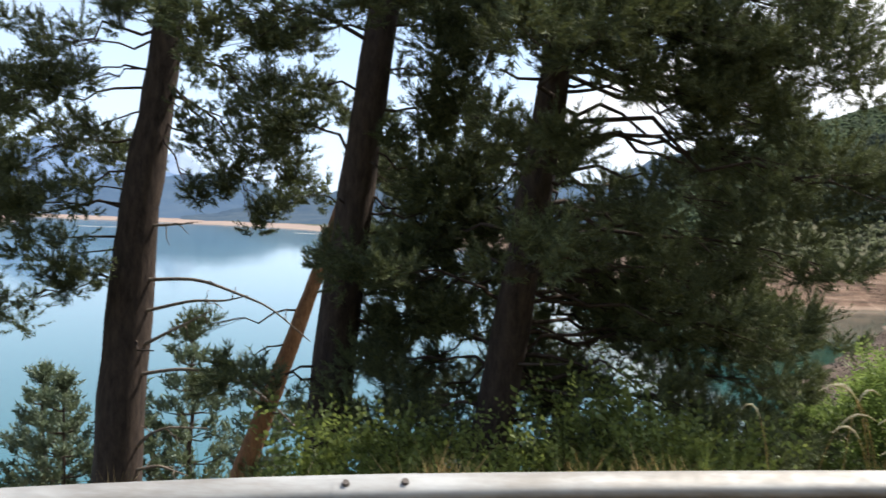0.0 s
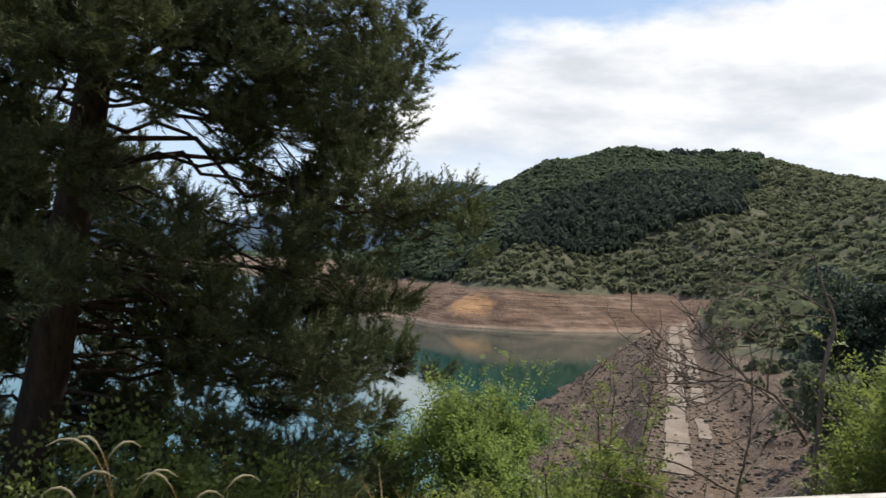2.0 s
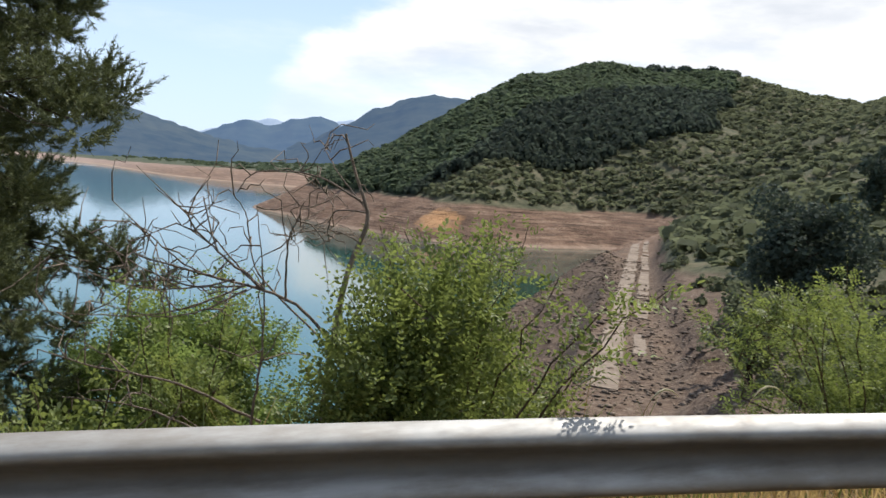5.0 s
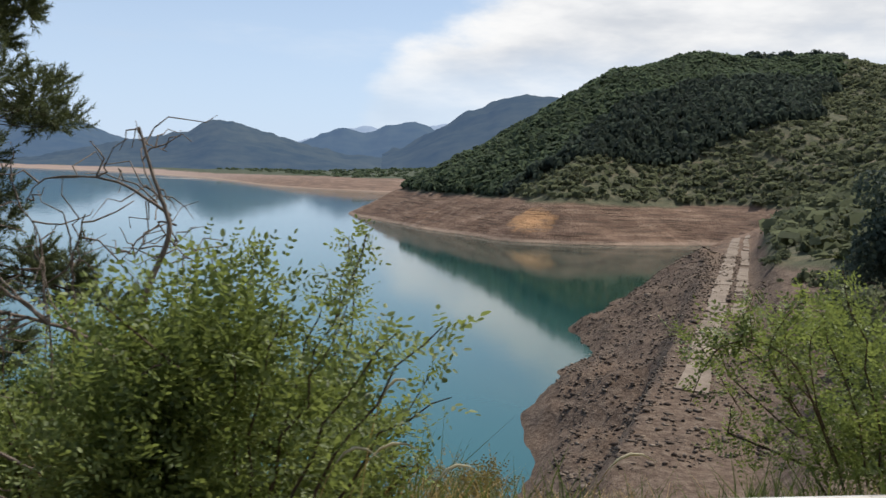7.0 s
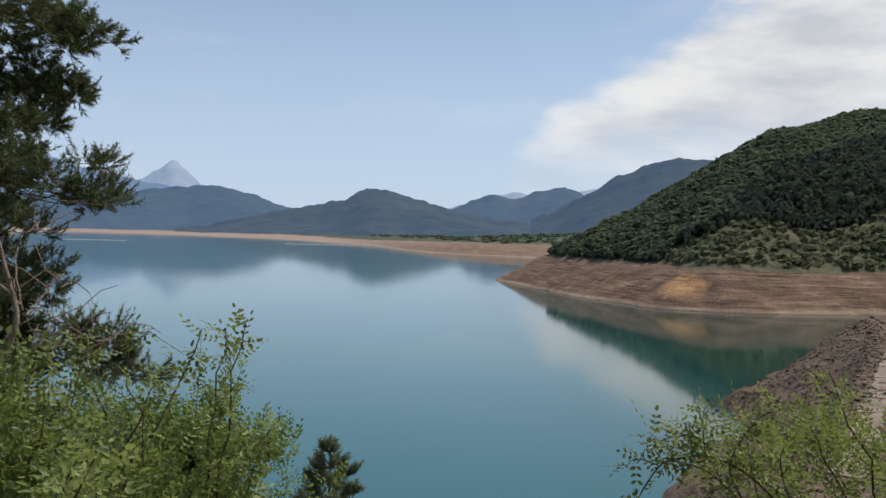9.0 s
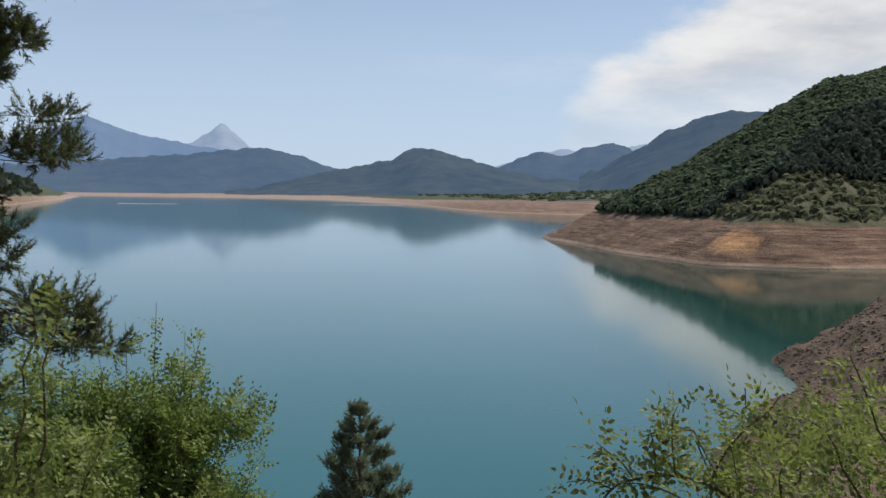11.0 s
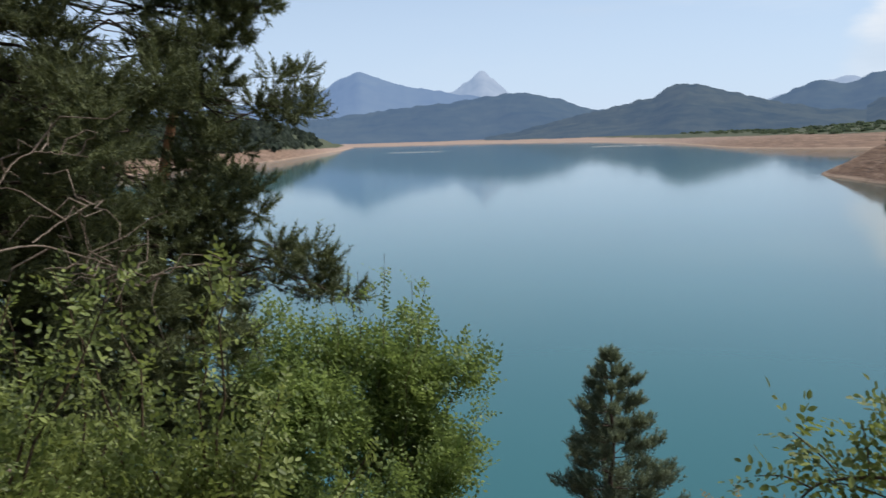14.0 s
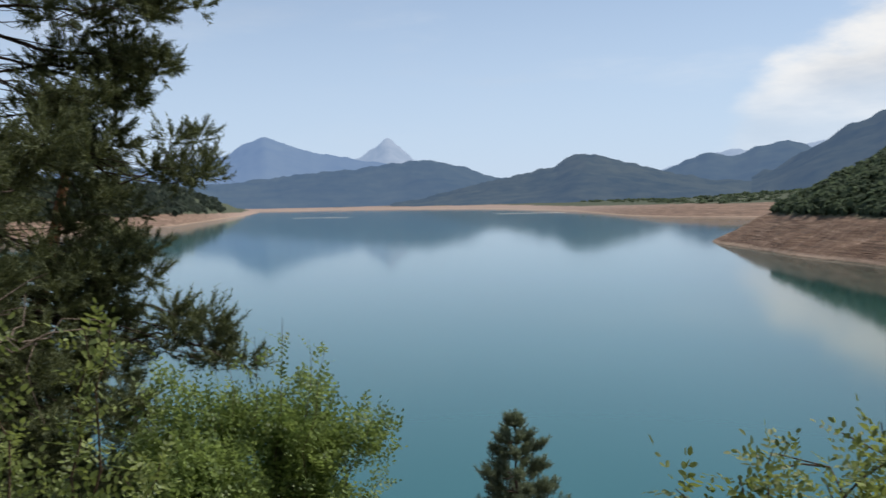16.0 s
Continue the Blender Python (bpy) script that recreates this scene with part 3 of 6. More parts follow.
# ---------------------------------------------------------------- far mountains (backdrop of distance)
def mountain(name, label, distance, line, depth, material, seed, rough):
    """A range at one distance: line holds azimuth and height in degrees along its crest."""
    az = np.array([a for a, e in line], float)
    el = np.array([e for a, e in line], float)
    aa = np.linspace(az[0], az[-1], int((az[-1] - az[0]) * 9) + 2)
    crest = 2 + distance * np.tan(np.radians(np.interp(aa, az, el)))
    smooth_k = np.hanning(9)
    pad = np.pad(crest, 4, mode="edge")
    crest = np.convolve(pad, smooth_k / smooth_k.sum(), mode="valid")
    s = np.linspace(0, 1, 18)
    A, S = np.meshgrid(np.radians(aa), s, indexing="ij")
    C = np.repeat(crest[:, None], len(s), 1)
    R = distance - depth * (1 - S)
    X, Y = 8 + R * np.sin(A), 1 + R * np.cos(A)
    gul = value_noise(X, Y, depth * 0.28, 5, seed)
    Z = WATER - 2 + (C - WATER + 2) * (S ** 0.9) * (1 + 0.22 * gul * (1 - S) * 2.0) + value_noise(X, Y, depth * 0.05, 3, seed + 9) * rough * S
    n1, n2 = X.shape
    X2, Y2 = 8 + (distance + depth) * np.sin(A[:, :1]), 1 + (distance + depth) * np.cos(A[:, :1])
    X, Y, Z = np.hstack([X, X2]), np.hstack([Y, Y2]), np.hstack([Z, np.full((n1, 1), WATER - 2)])
    n2 += 1
    ii, jj = np.meshgrid(np.arange(n1 - 1), np.arange(n2 - 1), indexing="ij")
    q = np.stack([ii * n2 + jj, ii * n2 + jj + 1, (ii + 1) * n2 + jj + 1, (ii + 1) * n2 + jj], -1).reshape(-1, 4)
    return tagged(mesh_object(name, np.stack([X, Y, Z], -1).reshape(-1, 3), q, material, smooth=True), label, "mountain", kind="structure")


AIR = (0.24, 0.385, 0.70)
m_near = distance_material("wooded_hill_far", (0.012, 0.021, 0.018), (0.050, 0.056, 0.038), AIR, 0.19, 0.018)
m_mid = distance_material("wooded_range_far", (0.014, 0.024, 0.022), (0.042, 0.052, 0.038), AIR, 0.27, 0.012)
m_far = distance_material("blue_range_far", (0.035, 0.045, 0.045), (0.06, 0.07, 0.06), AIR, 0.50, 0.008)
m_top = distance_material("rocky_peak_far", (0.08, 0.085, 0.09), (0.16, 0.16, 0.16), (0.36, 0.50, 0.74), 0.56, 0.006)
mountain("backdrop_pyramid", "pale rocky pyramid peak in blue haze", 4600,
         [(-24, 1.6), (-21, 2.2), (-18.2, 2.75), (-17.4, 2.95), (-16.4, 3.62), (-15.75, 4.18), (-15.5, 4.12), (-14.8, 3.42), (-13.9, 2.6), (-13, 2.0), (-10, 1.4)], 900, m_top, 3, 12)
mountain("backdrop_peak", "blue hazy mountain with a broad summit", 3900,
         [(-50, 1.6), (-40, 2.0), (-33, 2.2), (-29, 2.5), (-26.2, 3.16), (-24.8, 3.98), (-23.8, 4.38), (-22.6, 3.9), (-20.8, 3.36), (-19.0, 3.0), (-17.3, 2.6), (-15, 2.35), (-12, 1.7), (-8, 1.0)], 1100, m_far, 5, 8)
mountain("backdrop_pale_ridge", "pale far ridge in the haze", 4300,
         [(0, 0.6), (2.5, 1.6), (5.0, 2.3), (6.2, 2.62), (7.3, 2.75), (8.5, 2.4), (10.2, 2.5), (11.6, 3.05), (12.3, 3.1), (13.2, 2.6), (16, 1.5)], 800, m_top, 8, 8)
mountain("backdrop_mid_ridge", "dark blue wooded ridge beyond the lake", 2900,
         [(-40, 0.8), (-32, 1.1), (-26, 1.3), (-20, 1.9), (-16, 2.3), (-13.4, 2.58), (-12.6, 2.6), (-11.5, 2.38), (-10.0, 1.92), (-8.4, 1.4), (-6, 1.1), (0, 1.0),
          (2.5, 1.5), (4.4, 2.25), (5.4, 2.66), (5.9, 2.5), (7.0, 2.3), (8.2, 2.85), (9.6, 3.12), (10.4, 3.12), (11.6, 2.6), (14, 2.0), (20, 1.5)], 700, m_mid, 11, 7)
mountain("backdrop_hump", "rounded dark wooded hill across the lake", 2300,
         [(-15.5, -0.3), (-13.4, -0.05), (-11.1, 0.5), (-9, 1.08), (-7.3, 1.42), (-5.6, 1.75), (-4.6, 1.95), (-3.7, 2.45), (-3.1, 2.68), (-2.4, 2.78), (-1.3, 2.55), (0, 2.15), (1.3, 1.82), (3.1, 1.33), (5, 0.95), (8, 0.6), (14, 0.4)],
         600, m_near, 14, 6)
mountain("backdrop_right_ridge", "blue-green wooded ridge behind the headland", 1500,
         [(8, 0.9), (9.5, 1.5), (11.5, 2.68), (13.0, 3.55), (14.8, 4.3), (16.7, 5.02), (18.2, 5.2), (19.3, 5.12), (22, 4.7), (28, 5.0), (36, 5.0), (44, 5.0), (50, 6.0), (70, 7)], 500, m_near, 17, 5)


# ---------------------------------------------------------------- woods and scrub on the hills
def clump_template(rng, n, size, squash):
    """n small leaf faces over an uneven dome of radius one."""
    d = rng.normal(size=(n, 3))
    d /= np.linalg.norm(d, axis=1, keepdims=True)
    d[:, 2] = np.abs(d[:, 2]) * 1.05 - 0.25
    lump = 0.72 + 0.28 * np.sin(d[:, 0] * 4 + 1) * np.cos(d[:, 1] * 5) + rng.uniform(-0.12, 0.16, n)
    c = d * lump[:, None] * (1, 1, squash)
    fr = frames_from(d + rng.normal(0, 0.20, d.shape), rng)
    corner = np.array([[-1, -0.7, 0], [0.9, -0.9, 0], [1.1, 0.8, 0], [-0.7, 1.0, 0]]) * size
    v = c[:, None] + np.einsum("nij,kj->nki", fr, corner) * rng.uniform(0.6, 1.3, (n, 1, 1))
    return v.reshape(-1, 3)


def scatter(name, label, spots, radii, heights, material, seed, leaves, size, category):
    rng = np.random.default_rng(seed)
    temps = [clump_template(rng, leaves, size, 1.0) for _ in range(7)]
    V = []
    for (x, y, z), r, h in zip(spots, radii, heights):
        t = temps[rng.integers(7)]
        a = rng.uniform(0, 6.28)
        c, s = math.cos(a), math.sin(a)
        V.append(np.stack([(t[:, 0] * c - t[:, 1] * s) * r + x, (t[:, 0] * s + t[:, 1] * c) * r + y, t[:, 2] * h + z + 0.3 * h], -1))
    V = np.concatenate(V)
    return tagged(mesh_object(name, V, np.arange(len(V)).reshape(-1, 4), material), label, category, kind="stuff")


def spots_where(rng, count, box, keep):
    x, y = rng.uniform(box[0], box[1], count), rng.uniform(box[2], box[3], count)
    z = height(x, y)
    d = signed_distance(x, y, SHORE_NEAR)
    m = keep(x, y, z, d)
    return x[m], y[m], z[m]


def is_wood(x, y):
    """The wood on the headland: all above a line along the slope, up to its right-hand edge."""
    edge = value_noise(x, y, 30, 3, 21) * 7
    return (y > 262 + 0.17 * (x - 87) + edge) & (x < 212 + 0.72 * (y - 280) + edge * 2)


def is_dark(x, y):
    """Pines along the wood's lower edge and at the headland's end."""
    turn = np.degrees(np.arctan2(x - 5, y))
    return y < 272 + 0.17 * (x - 87) + value_noise(x, y, 26, 3, 22) * 9 + 42 * np.clip((turn - 20.5) / 4, 0, 1)


rng = np.random.default_rng(5)
x, y, z = spots_where(rng, 15000, (40, 330, 240, 430), lambda x, y, z, d: is_wood(x, y) & is_dark(x, y) & (z > -6.2) & (d > 12))
r = rng.uniform(1.5, 3.0, len(x))
scatter("pine_wood", "dense dark green pine wood along the headland", zip(x, y, z), r, r * rng.uniform(1.0, 1.6, len(x)), MAT["wood_leaf"], 6, 40, 0.25, "wood")
x, y, z = spots_where(rng, 21000, (45, 330, 265, 430), lambda x, y, z, d: is_wood(x, y) & ~is_dark(x, y) & (z > -6.2) & (d > 12))
r = rng.uniform(1.2, 2.3, len(x))
scatter("hill_wood", "green wood covering the upper hill", zip(x, y, z), r, r * rng.uniform(0.9, 1.3, len(x)), MAT["oak_leaf"], 16, 11, 0.46, "wood")
x = np.concatenate([rng.uniform(248, 258, 12), rng.uniform(262, 272, 12), rng.uniform(279, 295, 20)])
y = 392 + rng.uniform(-6, 6, len(x)) - np.clip(x - 270, 0, 40) * 0.25
z = height(x, y)
r = rng.uniform(2.6, 4.2, len(x))
scatter("crest_trees", "dark round trees along the hill's crest", zip(x, y, z), r, r * 1.2, MAT["conifer"], 17, 60, 0.2, "wood")
x, y, z = spots_where(rng, 26000, (60, 430, 60, 420), lambda x, y, z, d: ~is_wood(x, y) & (z > -6.4 + rng.uniform(0, 1.5, len(x))) & (d > 18) & (value_noise(x, y, 22, 3, 23) > -0.8)
                      & ~((np.abs((x - 131) * 38 - (y - 121) * 22) / 44 < 9) & (y < 126)) & ((np.hypot(x - 90, y - 70) > 22) | (rng.uniform(0, 1, len(x)) < 0.45)))
r = rng.uniform(0.9, 2.1, len(x))
scatter("hill_scrub", "grey-green scrub scattered over ochre slopes", zip(x, y, z), r, r * rng.uniform(0.55, 0.85, len(x)), MAT["scrub_leaf"], 7, 8, 0.50, "scrub")
x, y, z = spots_where(rng, 1700, (64, 122, 40, 110), lambda x, y, z, d: (np.hypot(x - 90, y - 70) < 27) & (d > 18))
r = rng.uniform(0.35, 1.0, len(x))
scatter("meadow_grass", "yellow-green grass tufts on the open slope", zip(x, y, z), r, r * rng.uniform(0.4, 0.8, len(x)), MAT["meadow"], 18, 26, 0.30, "grass")
x, y, z = spots_where(rng, 5000, (30, 110, 20, 150), lambda x, y, z, d: (z > -8.2 + rng.uniform(0, 3, len(x))) & (d > 17) & (value_noise(x, y, 9, 3, 24) > 0.05) & ((np.hypot(x - 90, y - 70) > 20) | (rng.uniform(0, 1, len(x)) < 0.35)))
r = rng.uniform(0.3, 1.0, len(x))
scatter("slope_scrub", "low green and straw scrub on the shore slope", zip(x, y, z), r, r * rng.uniform(0.7, 1.2, len(x)), MAT["scrub_leaf"], 8, 40, 0.24, "scrub")
x, y = rng.uniform(-900, 700, 9000), rng.uniform(450, 1400, 9000)
z = height(x, y)
d = np.maximum(signed_distance(x, y, SHORE_FAR), signed_distance(x, y, SHORE_LEFT))
m = (d > 60) & (d < 420) & ((z > -8.5) | (x < -300))
x, y, z = x[m], y[m], z[m]
r = rng.uniform(2.0, 4.2, len(x))
scatter("far_shore_wood", "green woods behind the far shore", zip(x, y, z), r, r * rng.uniform(0.4, 0.7, len(x)), MAT["oak_leaf"], 9, 9, 0.52, "wood")

x, y = rng.uniform(-700, -340, 4200), rng.uniform(480, 1100, 4200)
z = height(x, y)
m = (z > -8.5) & (signed_distance(x, y, SHORE_LEFT) > 9)
x, y, z = x[m], y[m], z[m]
r = rng.uniform(3.0, 5.5, len(x))
scatter("left_shore_wood", "dark green woods on the opposite headland", zip(x, y, z), r, r * rng.uniform(0.9, 1.5, len(x)), MAT["wood_leaf"], 10, 9, 0.52, "wood")

n_glint = Nodes("pale_water_glint")
MAT["water_glint"] = n_glint.done(n_glint.principled(n_glint.ramp(n_glint.noise(0.4, 5, 0.6, n_glint.pos()), [(0.35, (0.55, 0.50, 0.43)), (0.65, (0.72, 0.68, 0.60))]), 0.9, spec=0.2).outputs[0])
# thin pale strips just over the calm surface, imitating bright streaks of reflected light
for k, (px, py, ln) in enumerate([(-100, 1010, 84), (-345, 960, 70)]):
    u = np.linspace(-1, 1, 25)
    w = 1.6 * np.sqrt(np.clip(1 - u * u, 0, 1)) + 0.05
    x, y = px + u * ln / 2, py + u * ln * 0.02 + value_noise(u * 20, u * 3, 6, 2, k) * 0.8
    v = np.concatenate([np.stack([x, y - w, 0 * u + WATER + 0.03], -1), np.stack([x, y, 0 * u + WATER + 0.16], -1), np.stack([x, y + w, 0 * u + WATER + 0.03], -1)])
    i = np.arange(24)
    q = np.concatenate([np.stack([i, i + 1, i + 26, i + 25], -1), np.stack([i + 25, i + 26, i + 51, i + 50], -1)])
    tagged(mesh_object("sandbar", v, q, MAT["water_glint"]), "thin pale strip imitating a bright streak on calm water", "sandbar", kind="structure")

# a dirt track cut across the hillside
ts = np.linspace(0, 1, 40)
tx, ty = 133 - 30 * ts + 1.5 * np.sin(ts * 3), 125 - 50 * ts
track = []
for o in (-1.6, -0.8, 0.8, 1.6):
    xx = tx - o * 0.95
    track.append(np.stack([xx, ty, np.maximum(height(xx, ty), height(tx, ty)) + (0.12 if abs(o) < 1 else -0.6)], -1))
i = np.arange(39)
q = np.concatenate([np.stack([i + 40 * k, i + 1 + 40 * k, i + 41 + 40 * k, i + 40 + 40 * k], -1) for k in range(3)])
n_track = Nodes("dirt_track_earth")
f_track = n_track.noise(0.8, 5, 0.6, n_track.pos())
MAT["dirt"] = n_track.done(n_track.principled(n_track.ramp(f_track, [(0.35, (0.20, 0.125, 0.075)), (0.65, (0.32, 0.215, 0.135))]), 0.95, spec=0.1).outputs[0])
tagged(mesh_object("dirt_track", np.concatenate(track), q, MAT["dirt"]), "ochre dirt track cut across the green hillside", "track", kind="structure")


# ---------------------------------------------------------------- guardrail
JOINTS = [-11.45, -7.45, -3.45, 0.55, 4.55, 8.85, 12.9, 16.9, 20.9, 24.9]


def beam(x0, x1, lift):
    """A rounded W profile swept along the bend."""
    key = [(0.010, 0.0), (-0.012, 0.004), (-0.040, 0.016), (-0.072, 0.032), (-0.083, 0.048), (-0.083, 0.068), (-0.070, 0.086), (-0.030, 0.112), (-0.008, 0.132),
           (-0.002, 0.155), (-0.008, 0.178), (-0.030, 0.198), (-0.070, 0.224), (-0.083, 0.242), (-0.083, 0.262), (-0.072, 0.278), (-0.040, 0.296), (-0.012, 0.307), (0.010, 0.311)]
    prof = np.array(key) - (lift, 0.311)
    loop = np.concatenate([prof, (prof + (0.004, 0))[::-1]])
    n, k = 15, len(loop)
    xs = np.linspace(x0, x1, n)
    v = np.array([[x, rail_y(x) + d, road_z(x) + 0.755 + h] for x in xs for d, h in loop])
    q = [[i * k + j, i * k + (j + 1) % k, (i + 1) * k + (j + 1) % k, (i + 1) * k + j] for i in range(n - 1) for j in range(k)]
    return v, q


guardrail = empty("guardrail", (0, 0, 0))
tagged(guardrail, "weathered galvanised steel W-beam guardrail along the road", "guardrail")
bolt_mesh = None
for i, (xs0, xs1) in enumerate(zip(JOINTS, JOINTS[1:])):
    v, q = beam(xs0 - 0.16, xs1 + 0.16, 0.0045 if i % 2 else 0.0)
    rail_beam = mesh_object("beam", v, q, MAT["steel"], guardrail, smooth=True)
    # folded C post behind the beam
    bm = bmesh.new()
    yb, zb = float(rail_y(xs0)) + 0.03, float(road_z(xs0))
    prof = [(-0.05, 0), (0.05, 0), (0.05, 0.11), (0.028, 0.11), (0.028, 0.105), (0.045, 0.105), (0.045, 0.005), (-0.045, 0.005), (-0.045, 0.105), (-0.028, 0.105), (-0.028, 0.11), (-0.05, 0.11)]
    low = [bm.verts.new((xs0 + a, yb + b, zb - 0.3)) for a, b in prof]
    top = [bm.verts.new((xs0 + a, yb + b, zb + 0.70)) for a, b in prof]
    for a in range(len(prof)):
        b = (a + 1) % len(prof)
        bm.faces.new((low[a], low[b], top[b], top[a]))
    bm.faces.new(top)
    part("post", bm, MAT["post"], guardrail)
    for dx, drop, out in ((-0.11, 0.018, -0.045), (0.11, 0.018, -0.045), (0.0, 0.155, -0.012)):
        if bolt_mesh is None:
            bm = bmesh.new()
            bmesh.ops.create_cone(bm, cap_ends=True, segments=10, radius1=0.0165, radius2=0.012, depth=0.016)
            bolt_mesh = bpy.data.meshes.new("bolt")
            bm.to_mesh(bolt_mesh)
            bm.free()
            bolt_mesh.materials.append(MAT["rust"])
        b = new("bolt", bolt_mesh)
        xb = xs0 + dx
        tilt = 35 if drop < 0.1 else (-60 if drop > 0.2 else 90)
        b.matrix_basis = pose(xb, float(rail_y(xb)) + out - 0.006, float(road_z(xb)) + 0.755 - drop + (0.006 if drop < 0.1 else 0), tilt if drop < 0.2 else 125, 0, 0)
        if drop > 0.1:
            b.scale = (0.6, 0.6, 0.6)
        b.parent = rail_beam


# ---------------------------------------------------------------- pines
def needle_template(rng, count, length, width, axis):
    """A twig's brush of needles along +z."""
    s = rng.uniform(0.05, 1, count)
    a = rng.uniform(0, 2 * np.pi, count)
    lean = rng.uniform(0.35, 1.15, count)
    out = np.stack([np.cos(a) * np.sin(lean), np.sin(a) * np.sin(lean), np.cos(lean)], -1)
    base = np.stack([0 * s, 0 * s, s * axis], -1)
    side = np.cross(out, rng.normal(size=out.shape))
    side /= np.linalg.norm(side, axis=1, keepdims=True)
    ln = length * rng.uniform(0.7, 1.15, count)[:, None]
    w = width * rng.uniform(0.8, 1.3, count)[:, None]
    return np.stack([base - side * w, base + side * w, base + out * ln], 1).reshape(-1, 3)


class Crown:
    """Needles of one tree."""

    def __init__(self, rng, per=36, length=0.085, width=0.0035, axis=0.20):
        self.rng, self.at, self.way, self.size = rng, [], [], []
        self.temps = [needle_template(rng, per, length, width, axis) for _ in range(6)]

    def tuft(self, p, d, s=1.0):
        self.at.append(p)
        self.way.append(d)
        self.size.append(s)

    def object(self, parent, material, label=""):
        at, way, size = np.array(self.at), np.array(self.way), np.array(self.size)
        fr = frames_from(way, self.rng)
        pick = self.rng.integers(0, len(self.temps), len(at))
        V = []
        for k, t in enumerate(self.temps):
            m = pick == k
            V.append((at[m][:, None] + np.einsum("nij,kj->nki", fr[m], t) * size[m][:, None, None]).reshape(-1, 3))
        V = np.concatenate(V)
        return mesh_object("crown", V, np.arange(len(V)).reshape(-1, 3), material, parent, label=label)


def grow_pad(rng, parent, crown, root, centre, r, rz, thick, dens=1.0, droop=0.0, size=1.0):
    """A limb that ends in one rounded mass of needle brushes, gathered in clumps."""
    k = 8
    wood = Shape()
    root, centre = np.asarray(root, float), np.asarray(centre, float)
    line = bend(rng, root, centre, k, droop, 0.03)
    wood.tube(line, np.linspace(thick, thick * 0.25, k), 6)
    away = (centre - root) * (1, 1, 0.3)
    away /= np.linalg.norm(away) + 1e-9
    hubs = 4 + int(9 * r)
    ball = min(0.36, max(0.15, 0.40 * r ** 0.7))
    for _ in range(hubs):
        o = rng.normal(size=3)
        o *= rng.uniform(0.45, 1.0) / np.linalg.norm(o)
        hub = centre + o * (r, r, rz)
        f = rng.uniform(0.5, 1.0) * (k - 1)
        i = min(int(f), k - 2)
        p = line[i] + (line[i + 1] - line[i]) * (f - i)
        wood.tube(bend(rng, p, hub, 5, -0.04, 0.05), np.linspace(max(0.006, thick * 0.25), 0.003, 5), 3)
        b = ball * rng.uniform(0.65, 1.2)
        # short shoots like fingers, each a row of brushes turned up at its end
        for _ in range(int(dens * (20 + 44 * r) * (b / ball) ** 1.5 / 3.4) + 2):
            d = rng.normal(size=3) + away * 0.35
            d /= np.linalg.norm(d)
            d[2] = 0.75 * d[2] + 0.22
            start = hub + d * b * rng.uniform(0.05, 0.45)
            ln = b * rng.uniform(0.35, 0.80)
            for f in (0.0, 0.33, 0.66, 1.0):
                crown.tuft(start + d * ln * f + (0, 0, 0.12 * ln * f * f), d + (0, 0, 0.15 + 0.35 * f) + rng.normal(0, 0.10, 3), size * (1.15 - 0.3 * f) * rng.uniform(0.85, 1.15))
    wood.object("limb", MAT["bark"], parent, smooth=True)


